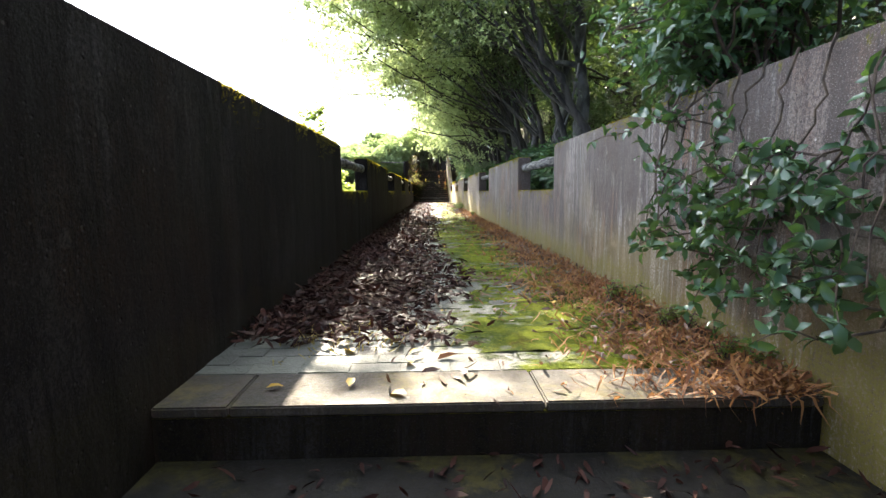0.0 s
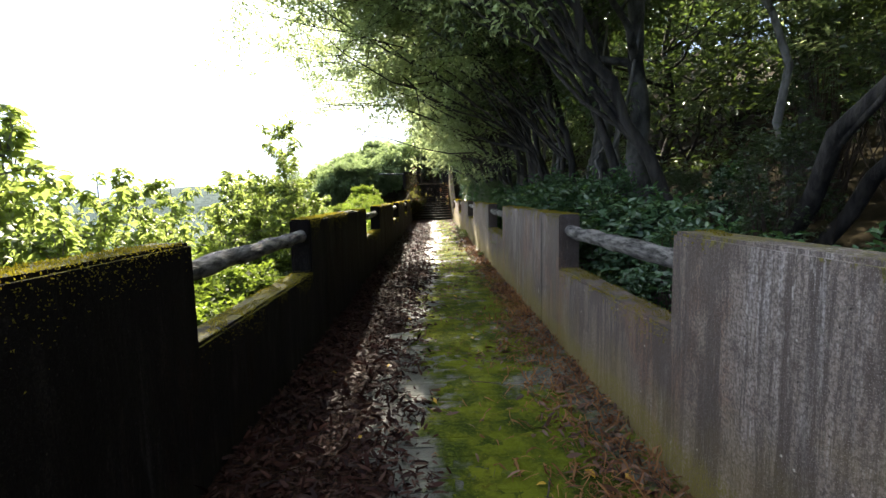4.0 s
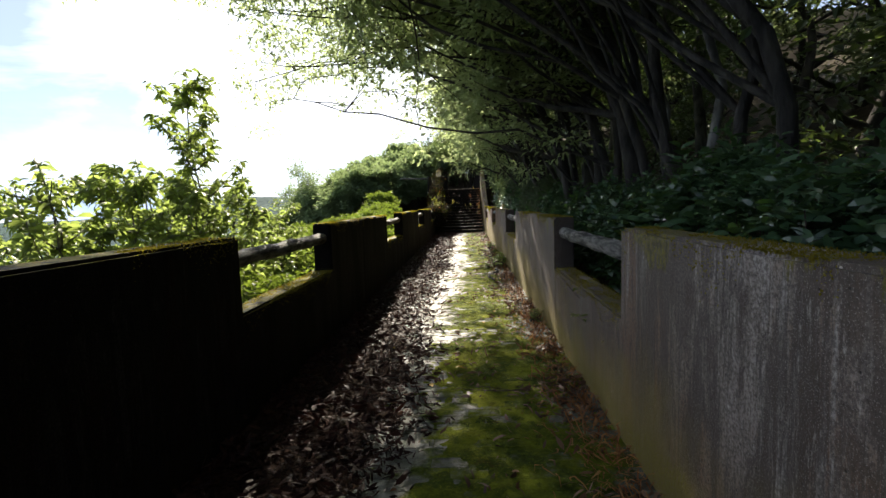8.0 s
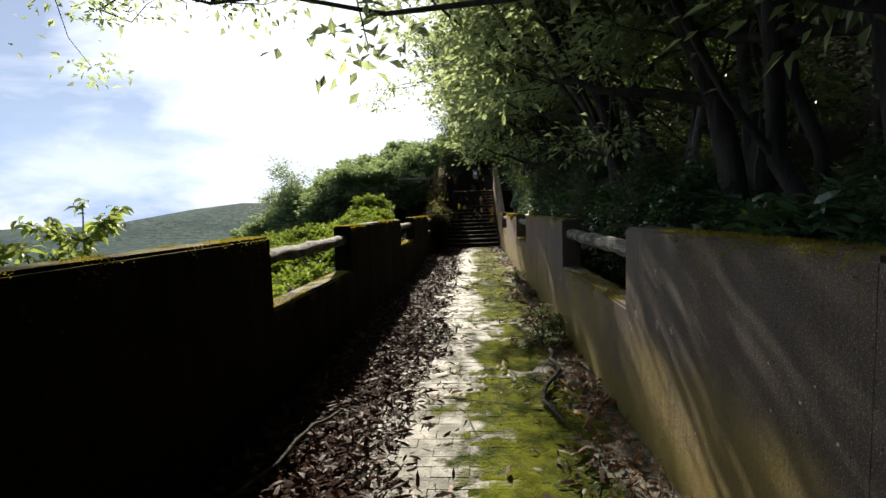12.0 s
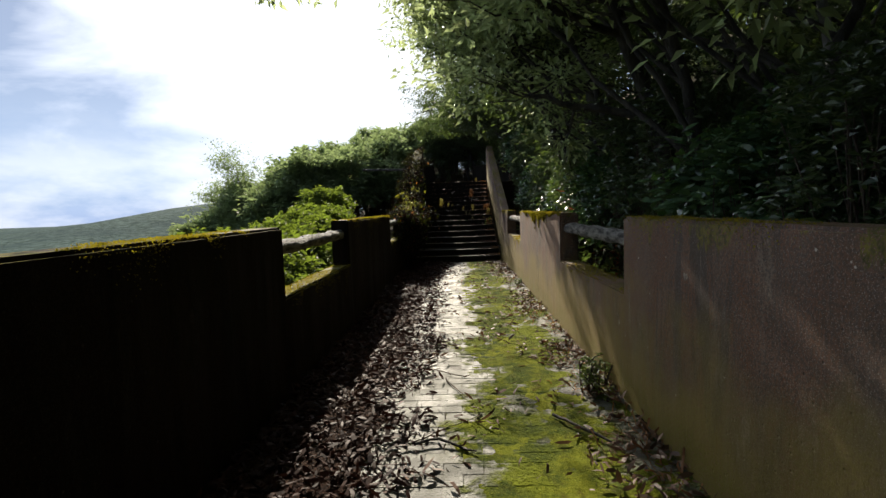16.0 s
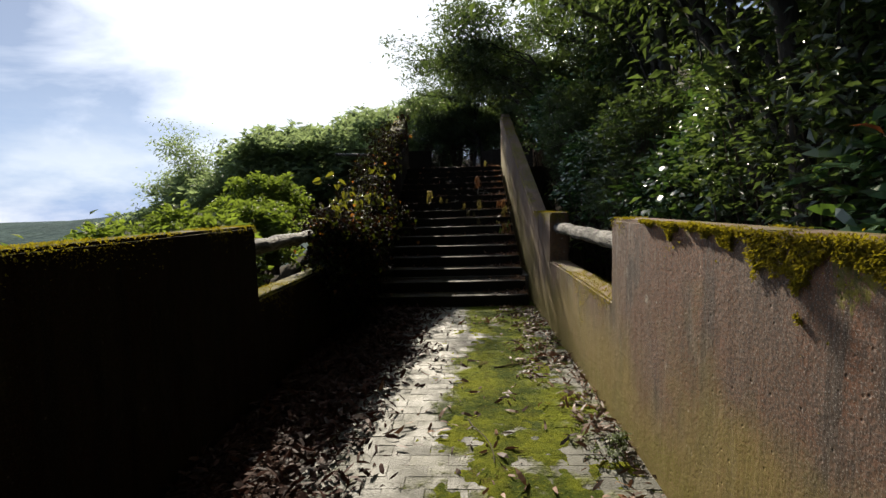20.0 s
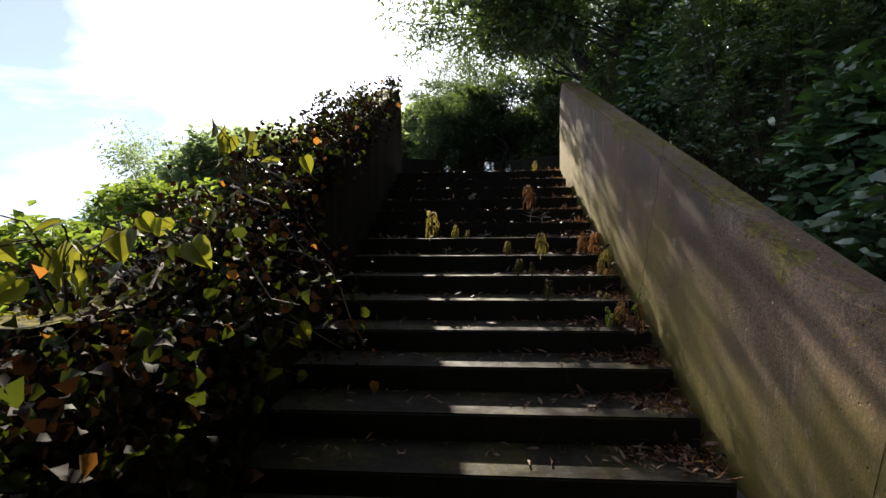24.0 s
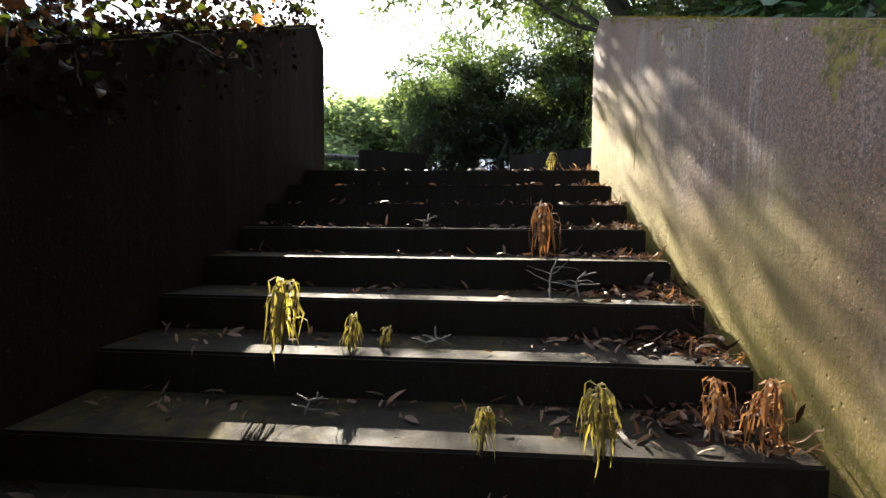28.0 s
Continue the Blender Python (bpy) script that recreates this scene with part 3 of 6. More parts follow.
def make_tree(label, seed, height=8.0, girth=0.13, stems=1, first=0.35, reach=3.0, limbs=9, lean=(0, 0), clumps=3, per=26, leaf=0.1, spread=0.42, bark=None, foliage=None, category="tree", fine=False, droop=0.0, name="tree", slim=0.45, boughs=True):
    rng = np.random.default_rng(seed)
    root = empty(name, label, category)
    trunks, wood, tips, mains = [], [], [], []
    for s in range(stems):
        a = rng.uniform(0, 6.28)
        way = np.array([lean[0] + 0.22 * math.cos(a) * (stems > 1), lean[1] + 0.22 * math.sin(a) * (stems > 1), 1.0])
        at = (0.16 * math.cos(a) * (stems > 1), 0.16 * math.sin(a) * (stems > 1), -0.3)
        path = limb(rng, at, way / np.linalg.norm(way), height * rng.uniform(0.8, 0.95), girth * rng.uniform(0.8, 1.1), girth * 0.2, 0.17, 10, 0.05)
        trunks.append(path)
        for k in range(limbs):
            f = first + (0.97 - first) * (k + rng.uniform(0, 0.8)) / limbs
            i = min(int(f * 10), 9)
            p = path[i][0] + (path[i + 1][0] - path[i][0]) * (f * 10 - i)
            b = rng.uniform(0, 6.28)
            d = np.array([math.cos(b) + lean[0] * 1.6, math.sin(b) + lean[1] * 1.6, rng.uniform(0.05, 0.6) - droop])
            size = reach * (1.15 - 0.6 * f) * rng.uniform(0.7, 1.15)
            main = limb(rng, p, d / np.linalg.norm(d), size, path[i][1] * 0.55, 0.012, 0.2, 6, 0.06 - droop * 0.2)
            mains.append(main)
            for q in range(clumps):
                j = rng.integers(2, 7)
                e = ways(rng, 1, 0.3, 0.5)[0]
                twig = limb(rng, main[j][0], e, size * rng.uniform(0.25, 0.45), 0.018, 0.005, 0.25, 3, 0.05)
                wood.append(twig)
                tips += [twig[-1][0], twig[2][0]]
            tips += [main[-1][0], main[-2][0]]
    for path in trunks:
        v, f = tube([path], 9)
        sheet("trunk", v, f, bark or BARK, root, smooth_faces=True)
    if boughs:
        for path in mains:
            v, f = tube([path], 5)
            sheet("bough", v, f, bark or BARK, root, smooth_faces=True)
    else:
        wood += mains
    v, f = tube(wood, 4)
    tagged(sheet("twig", v, f, bark or BARK, root), kind="stuff")
    C = np.repeat(np.array(tips), per, 0)
    off = rng.normal(size=C.shape) * spread * np.array((1, 1, 0.42)) * np.repeat(rng.uniform(0.7, 1.35, len(tips)), per)[:, None]
    P = C + off
    D = off / (np.linalg.norm(off, axis=1, keepdims=True) + 1e-6) * 0.7 + ways(rng, len(P), -0.25, 0.7)
    U = ways(rng, len(P), 1.6, 0.7)
    L = leaf * rng.uniform(0.6, 1.25, len(P))
    v, f = leaves(P, D, U, L, L * slim, fine)
    sheet("crown", v, f, foliage or LEAF_TREE, root)
    return root


def sway(rng, a, b, r0, r1, n=8, wob=0.08, arch=0.0):
    """A winding limb from a to b as a path of (place, radius)."""
    a, b, out = np.array(a, float), np.array(b, float), []
    drift = np.zeros(3)
    for i in range(n + 1):
        k = i / n
        drift = drift * 0.88 + rng.normal(size=3) * wob * 0.55
        out.append((a + (b - a) * k + (0, 0, arch * math.sin(math.pi * k)) + drift * math.sin(math.pi * k), r0 + (r1 - r0) * k ** 0.8))
    return out


def arch_tree(label, seed, foot, crown, center, half, limbs, extra=(), girth=0.12, stems=2, twigs=5, per=60, leaf=0.115, spread=0.19, foliage=None, bark=None, slim=0.45, name="tree", category="tree", fine=None):
    """A tree that reaches across: stems from foot to crown, limbs to points about a centre."""
    rng = np.random.default_rng(seed)
    root = empty(name, label, category)
    stem_paths, wood, tips = [], [], []
    for s in range(stems):
        f0 = np.array(foot) + rng.normal(size=3) * (0.18, 0.25, 0) * (s > 0)
        c0 = np.array(crown) + rng.normal(size=3) * (0.5, 0.8, 0.4) * (s > 0)
        stem_paths.append(sway(rng, f0 - (0, 0, 0.3), c0, girth * (1 if s == 0 else 0.7), girth * 0.4, 10, 0.16 if girth > 0.03 else 0.03, 0.1))
    goals = [np.array(center) + rng.uniform(-1, 1, 3) * half for k in range(limbs)] + [np.array(e) for e in extra]
    for g in goals:
        path = stem_paths[rng.integers(stems)]
        j = rng.integers(4, 11)
        size = float(np.linalg.norm(g - path[j][0]))
        main = sway(rng, path[j][0], g, path[j][1] * 0.5, 0.008, 9, 0.085 * size ** 0.5, 0.06 * size)
        v, f = tube([main], 6)
        sheet("bough", v, f, bark or BARK, root, smooth_faces=True)
        for q in range(twigs):
            i = rng.integers(4, 10)
            e = ways(rng, 1, 0.15, 0.4)[0]
            twig = limb(rng, main[i][0], e, size * rng.uniform(0.14, 0.3), min(0.014, main[i][1]), 0.004, 0.3, 4, 0.02)
            wood.append(twig)
            tips += [twig[-1][0], twig[2][0]]
        tips += [main[-1][0]]
    for path in stem_paths:
        v, f = tube([path], 9)
        sheet("trunk", v, f, bark or BARK, root, smooth_faces=True)
    v, f = tube(wood, 4)
    tagged(sheet("twig", v, f, bark or BARK, root), kind="stuff")
    C = np.repeat(np.array(tips), per, 0)
    off = rng.normal(size=C.shape) * spread * np.array((1, 1, 0.42)) * np.repeat(rng.uniform(0.65, 1.35, len(tips)), per)[:, None]
    D = off / (np.linalg.norm(off, axis=1, keepdims=True) + 1e-6) * 0.7 + ways(rng, len(C), -0.2, 0.7)
    L = leaf * rng.uniform(0.6, 1.25, len(C))
    v, f = leaves(C + off, D, ways(rng, len(C), 1.5, 0.7), L, L * slim, fine)
    sheet("crown", v, f, foliage or LEAF_CANOPY_LIT, root)
    return root


def sprays(rng, tips, ways_out, per, leaf, slim, spread, flat=0.35, sag=0.15):
    """Places and faces of leaves that stand in flat sprays at the twig ends."""
    n = len(tips)
    C, O = np.repeat(np.array(tips), per, 0), np.repeat(np.array(ways_out), per, 0)
    size = np.repeat(rng.uniform(0.6, 1.3, n), per)[:, None] * spread
    off = rng.normal(size=C.shape) * size * (1, 1, flat) + O * size * 0.4
    D = off / (np.linalg.norm(off, axis=1, keepdims=True) + 1e-6) + ways(rng, len(C), -sag, 0.6) * 0.55
    L = leaf * rng.uniform(0.6, 1.25, len(C))
    return leaves(C + off, D, ways(rng, len(C), 1.9, 0.5), L, L * slim, None)


def wood_tree(label, seed, height=9.0, girth=0.16, lean=(-0.2, 0.0), bare=0.45, forks=6, reach=3.2, subs=5, per=24, leaf=0.12, spread=0.26, bark=None, foliage=None, slim=0.46):
    """A tree with a bare winding trunk that forks into long rising boughs with leaves at their ends."""
    rng = np.random.default_rng(seed)
    root = empty("tree", label, "tree")
    top = np.array((lean[0] * height, lean[1] * height, height * 0.82))
    trunk = sway(rng, (0, 0, -0.3), top, girth, girth * 0.22, 14, 0.2, 0.0)
    trunk = [(p, r * (1.0 + 0.5 * math.exp(-i * 0.9))) for i, (p, r) in enumerate(trunk)]
    v, f = tube([trunk], 11)
    for k in range(len(v)):
        v[k] += np.array([noise.noise(Vector(v[k]) * q) for q in (3.1, 3.7, 2.1)]) * girth * 0.22
    sheet("trunk", v, f, bark or BARK, root, smooth_faces=True)
    wood, tips, outs = [], [], []
    for k in range(forks):
        at = bare + (0.98 - bare) * (k + rng.uniform(0, 0.6)) / forks
        j = min(int(at * 14), 13)
        a = rng.uniform(0, 6.28)
        d = np.array([math.cos(a) + lean[0] * 2.4, math.sin(a) + lean[1] * 2.4, 0])
        d = d / (np.linalg.norm(d) + 1e-6)
        size = reach * rng.uniform(0.75, 1.15) * (1.15 - 0.45 * at)
        end = trunk[j][0] + d * size + (0, 0, size * rng.uniform(0.25, 0.75))
        main = sway(rng, trunk[j][0], end, trunk[j][1] * 0.6, 0.012, 9, 0.11, -0.05 * size)
        v, f = tube([main], 6)
        sheet("bough", v, f, bark or BARK, root, smooth_faces=True)
        for q in range(subs):
            i = int(rng.integers(3, 10))
            e = d * 0.5 + ways(rng, 1, 0.25, 0.4)[0]
            e /= np.linalg.norm(e)
            twig = limb(rng, main[i][0], e, size * rng.uniform(0.25, 0.5), max(main[i][1] * 0.5, 0.007), 0.004, 0.24, 5, 0.03)
            wood.append(twig)
            for w in (3, 4, 5):
                tips.append(twig[w][0]), outs.append(e)
        tips.append(main[-1][0]), outs.append(d)
    v, f = tube(wood, 4)
    tagged(sheet("twig", v, f, bark or BARK, root), kind="stuff")
    v, f = sprays(rng, tips, outs, per, leaf, slim, spread)
    sheet("crown", v, f, foliage or LEAF_TREE, root)
    return root


def whorl_tree(label, seed, height, girth, shoots, leaf, foliage, bark, width=1.0, low=0.15, name="tree"):
    """A young tree of rising shoots whose drooping pointed leaves stand in whorls."""
    rng = np.random.default_rng(seed)
    root = empty(name, label, "tree")
    stem = sway(rng, (0, 0, -0.3), (rng.normal() * 0.1, rng.normal() * 0.1, height), girth, 0.006, 12, 0.1)
    v, f = tube([stem], 7)
    sheet("trunk", v, f, bark, root, smooth_faces=True)
    wood, P, D = [], [], []
    for k in range(shoots):
        at = low + (1 - low) * (k + rng.random()) / shoots
        j = min(int(at * 12), 11)
        a = k * 2.4 + rng.normal() * 0.3
        size = width * (1.1 - 0.8 * at) * rng.uniform(0.7, 1.2)
        way = np.array((math.cos(a), math.sin(a), rng.uniform(0.3, 0.8)))
        shoot = limb(rng, stem[j][0], way / np.linalg.norm(way), size, 0.012, 0.004, 0.16, 8, 0.06)
        wood.append(shoot)
        for i in range(2, 9):
            for q in range(8 if i > 5 else 5):
                b = rng.uniform(0, 6.28)
                P.append(shoot[i][0] + rng.normal(size=3) * 0.03), D.append((math.cos(b), math.sin(b), rng.uniform(-0.9, 0.3)))
    for i in range(7, 13):
        for q in range(9):
            b = rng.uniform(0, 6.28)
            P.append(stem[i][0] + rng.normal(size=3) * 0.03), D.append((math.cos(b), math.sin(b), rng.uniform(-0.8, 0.3)))
    v, f = tube(wood, 4)
    tagged(sheet("twig", v, f, bark, root), kind="stuff")
    L = leaf * rng.uniform(0.6, 1.2, len(P))
    v, f = leaves(P, D, ways(rng, len(P), 1.3, 0.6), L, L * 0.4, True, 0.28)
    sheet("crown", v, f, foliage, root, smooth_faces=True)
    return root


def ribbons(P, A, L, W, fall, seed):
    """Narrow bent blades: bases P, compass ways A, lengths L, widths W; fall: how far the tips hang."""
    rng = np.random.default_rng(seed)
    n, k = len(P), 5
    P, A, L, W, fall = np.asarray(P, float), np.asarray(A, float), np.broadcast_to(L, n), np.broadcast_to(W, n), np.broadcast_to(fall, n)
    out, side = np.stack([np.cos(A), np.sin(A), 0 * A], 1), np.stack([-np.sin(A), np.cos(A), 0 * A], 1)
    V = []
    for i in range(k):
        s = i / (k - 1)
        reach = L * (1 - np.exp(-2.6 * s)) * rng.uniform(0.3, 0.5, n)
        lift = L * (0.55 * s - fall * s ** 2.0)
        mid = P + out * reach[:, None] + np.stack([0 * L, 0 * L, lift], 1) + side * (rng.normal(size=n) * 0.05 * L * s)[:, None]
        w = W * (0.35, 0.9, 1.0, 0.7, 0.06)[i]
        twist = side + np.stack([0 * L, 0 * L, rng.normal(size=n) * 0.5], 1)
        V += [mid - twist * w[:, None] / 2, mid + twist * w[:, None] / 2]
    v = np.stack(V, 1)
    f = np.array([[2 * i, 2 * i + 1, 2 * i + 3, 2 * i + 2] for i in range(k - 1)])
    return v.reshape(-1, 3), (f[None] + (np.arange(n) * 2 * k)[:, None, None]).reshape(-1, 4)


def make_shrub(label, seed, height=1.5, width=1.4, stems=14, per=34, leaf=0.12, foliage=None, category="shrub", name="shrub", whorl=True, fine=True, slim=0.42, flare=0.5):
    """A broad-leaved shrub: wands with leaves set round their upper part."""
    rng = np.random.default_rng(seed)
    root = empty(name, label, category)
    wands, P, D, U = [], [], [], []
    for s in range(stems):
        a, r = rng.uniform(0, 6.28), math.sqrt(rng.uniform(0.02, 1)) * width * 0.5
        d = np.array([math.cos(a) * flare * r / width * 2, math.sin(a) * flare * r / width * 2, 1.0])
        w = limb(rng, (math.cos(a) * r * 0.6, math.sin(a) * r * 0.6, -0.15), d / np.linalg.norm(d), height * rng.uniform(0.6, 1.05), 0.013, 0.004, 0.22, 6, 0.02)
        wands.append(w)
        for k in range(3):
            j = rng.integers(2, 6)
            side = limb(rng, w[j][0], ways(rng, 1, 0.5, 0.5)[0], height * rng.uniform(0.2, 0.4), 0.007, 0.003, 0.25, 4, 0.06)
            wands.append(side)
            for q in range(per // 4):
                t = rng.uniform(1, 4) if not whorl else 4 - abs(rng.normal() * 0.9)
                i = int(np.clip(t, 0, 3.99))
                p = side[i][0] + (side[i + 1][0] - side[i][0]) * (np.clip(t, 0, 4) - i)
                b = rng.uniform(0, 6.28)
                P.append(p), D.append((math.cos(b), math.sin(b), rng.uniform(-0.35, 0.55))), U.append((0.3 * rng.normal(), 0.3 * rng.normal(), 1))
        for q in range(per // 4):
            i = rng.integers(3, 7)
            b = rng.uniform(0, 6.28)
            P.append(w[i][0]), D.append((math.cos(b), math.sin(b), rng.uniform(-0.3, 0.6))), U.append((0.3 * rng.normal(), 0.3 * rng.normal(), 1))
    v, f = tube(wands, 3)
    tagged(sheet("stem", v, f, TWIG, root), kind="stuff")
    L = leaf * rng.uniform(0.6, 1.2, len(P))
    v, f = leaves(P, D, U, L, L * slim, fine)
    sheet("foliage", v, f, foliage or LEAF_SHRUB, root, smooth_faces=fine)
    return root


def make_hedge(label, seed, height=2.5, radius=0.8, shoots=460, leaf=0.09, slim=0.42, foliage=None, category="shrub", trunk=False):
    """A dense shrub: rosettes of leaves on short shoots all over an uneven crown."""
    rng = np.random.default_rng(seed)
    root = empty(category, label, category)
    d = ways(rng, shoots, 0.25)
    d[:, 2] = np.where(d[:, 2] < -0.55, -d[:, 2], d[:, 2])
    lump = np.array([0.74 + 0.34 * noise.noise(Vector(v) * 2.2 + Vector((seed, 0, 0))) for v in d])
    lump = np.minimum(lump, 1.0) * rng.uniform(0.72, 1.0, shoots)
    mid = np.array((0, 0, height * 0.56))
    tip = mid + d * lump[:, None] * np.array((radius, radius, height * 0.46))
    stems = [sway(rng, (rng.normal() * 0.1, rng.normal() * 0.1, -0.2), tip[k], 0.014, 0.004, 6, 0.05) for k in range(0, shoots, 12)]
    v, f = tube(stems, 4)
    tagged(sheet("stem", v, f, TWIG, root), kind="stuff")
    if trunk:
        v, f = tube([sway(rng, (0, 0, -0.5), (0.1, 0.1, height * 0.75), height * 0.03, 0.03, 8, 0.08)], 8)
        sheet("trunk", v, f, BARK, root, smooth_faces=True)
    n = 8
    P = np.repeat(tip, n, 0) + rng.normal(size=(shoots * n, 3)) * max(0.025, leaf * 0.4)
    a = np.tile(np.arange(n) * 2.4, shoots) + np.repeat(rng.uniform(0, 6.28, shoots), n)
    out = np.repeat(d, n, 0)
    D = np.stack([np.cos(a), np.sin(a), rng.uniform(-0.5, 0.5, len(a))], 1) + out * 0.6
    L = leaf * rng.uniform(0.55, 1.2, len(a))
    v, f = leaves(P, D, out * 0.6 + ways(rng, len(a), 1.0, 0.5), L, L * slim, None if leaf <= 0.07 or trunk or category == "bush" else False)
    sheet("foliage", v, f, foliage or LEAF_SHRUB, root)
    return root


def place(proto, x, y, turn=0.0, size=1.0, z=None, tip=(0, 0)):
    z = float(ground_z(x, y)) if z is None else z
    ob = copy_thing(proto, pose(x, y, z, tip[0], tip[1], turn))
    ob.scale = (size, size, size)
    return ob


def retire(proto):
    for o in (*proto.children_recursive, proto):
        bpy.data.objects.remove(o)


# ---- ground ----
def axis_steps(lo, hi, fine0, fine1, step):
    mid = np.arange(fine0, fine1 + 1e-6, step)
    a = fine0 - np.cumsum(step * 1.22 ** np.arange(1, 60))
    b = fine1 + np.cumsum(step * 1.22 ** np.arange(1, 60))
    return np.concatenate([[lo], a[a > lo][::-1], mid, b[b < hi], [hi]])


gx, gy = axis_steps(-4500, 4500, -9, 10, 0.45), axis_steps(-1500, 4500, -3, 42, 0.6)
GX, GY = np.meshgrid(gx, gy)
GZ = ground_z(GX, GY)
near_path = (np.abs(GX) < 40) & (np.abs(GY - 20) < 60) & ((GX < -1.2) | (GX > 2.3))
bumps = np.array([noise.noise(Vector((x * 0.7, y * 0.7, 0))) for x, y in zip(GX.ravel(), GY.ravel())]).reshape(GX.shape)
GZ = GZ + np.where(near_path, bumps * 0.16, 0)
nx, ny = len(gx), len(gy)
idx = np.arange(nx * ny).reshape(ny, nx)
quads = np.stack([idx[:-1, :-1], idx[:-1, 1:], idx[1:, 1:], idx[1:, :-1]], -1).reshape(-1, 4)
ground = sheet("ground", np.stack([GX, GY, GZ], -1).reshape(-1, 3), quads, SOIL, smooth_faces=True)
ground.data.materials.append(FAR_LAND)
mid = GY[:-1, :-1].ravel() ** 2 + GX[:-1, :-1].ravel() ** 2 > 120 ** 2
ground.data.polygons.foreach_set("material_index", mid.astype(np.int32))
tagged(ground, "dark forest soil sloping away, wooded land far off", "ground", kind="structure")


# ---- parapets ----
def cut(a, b, holes):
    """The stretches of wall from a to b as (y0, y1, solid or low)."""
    out, y = [], a
    for p, q in holes:
        if q <= a or p >= b:
            continue
        if p > y:
            out.append((y, p, True))
        out.append((max(p, a), min(q, b), False))
        y = q
    if y < b:
        out.append((y, b, True))
    return out


def parapet(name, inner, outer, joints, holes, label, mat):
    """A concrete parapet in panels, with lowered sills at its openings."""
    root = empty(name, label, "parapet", "structure")
    x0, x1 = min(inner, outer), max(inner, outer)
    for a, b in zip(joints, joints[1:]):
        bm = bmesh.new()
        a, b = a + (0.0012 if a == SEAM else 0.009), b - (0.0012 if b == SEAM else 0.009)
        outline = [(a, -0.45)]
        for y0, y1, solid in cut(a, b, holes):
            h = TOP if solid else SILL
            outline += [(max(y0, a), h), (min(y1, b), h)]
        outline.append((b, -0.45))
        if a < 2:
            outline[0], outline[-1] = (outline[0][0], -1.6), (outline[-1][0], -1.6)
        vs = [bm.verts.new((x0, y, z)) for y, z in outline]
        face = bm.faces.new(vs)
        ext = bmesh.ops.extrude_face_region(bm, geom=[face])
        bmesh.ops.translate(bm, verts=[v for v in ext["geom"] if isinstance(v, bmesh.types.BMVert)], vec=(x1 - x0, 0, 0))
        bmesh.ops.recalc_face_normals(bm, faces=bm.faces)
        sharp = [e for e in bm.edges if len(e.link_faces) == 2 and e.calc_face_angle() > 0.5 and min(v.co.z for v in e.verts) > -0.2]
        bmesh.ops.bevel(bm, geom=sharp, offset=0.016, segments=2, affect="EDGES")
        part("panel", bm, mat, root)
    return root


parapet("wall_right", XR, XR + THICK, JOINTS_R, OPEN_R, "weathered grey concrete parapet with sills, streaked and mossy", CONCRETE)
parapet("wall_left", XL, XL - THICK, JOINTS_L, OPEN_L, "concrete parapet coloured dark for shade, with low sills and mossy cap", CONCRETE_SHADED)


def log_rail(x, y0, y1, seed):
    rng = np.random.default_rng(seed)
    n = 60
    path = [((x + 0.006 * math.sin(i * 0.23 + seed), y0 - 0.01 + (y1 - y0 + 0.02) * i / n, 1.045 + 0.004 * math.cos(i * 0.31 + seed)), 0.055 + 0.003 * math.sin(i * 0.5 + seed * 2)) for i in range(n + 1)]
    v, f = tube([path], 22)
    for k in range(len(v)):
        a = 2 * math.pi * (k % 22) / 22
        ridge = noise.noise(Vector((math.cos(a) * 6, math.sin(a) * 6, v[k][1] * 4 + seed * 7))) + 0.5 * noise.noise(Vector((math.cos(a) * 14, math.sin(a) * 14, v[k][1] * 9)))
        v[k] += np.array((math.cos(a), 0, math.sin(a))) * 0.005 * ridge
    return tagged(sheet("log_rail", v, f, LOG, smooth_faces=True), "rough grey cement log rail set across an opening", "rail", "rails in the parapet openings")


for i, (a, b) in enumerate(OPEN_R):
    log_rail(XR + THICK * 0.5, a, b, i)
for i, (a, b) in enumerate(OPEN_L):
    log_rail(XL - THICK * 0.5, a, b, 20 + i)

# body of the causeway under the paving
body = part("causeway", box(bmesh.new(), XL - 0.2, XR + 0.2, START + 0.05, FOOT + 0.5, -3.0, -0.055), DECK)
tagged(body, "concrete body of the raised walkway", "walkway", kind="structure")


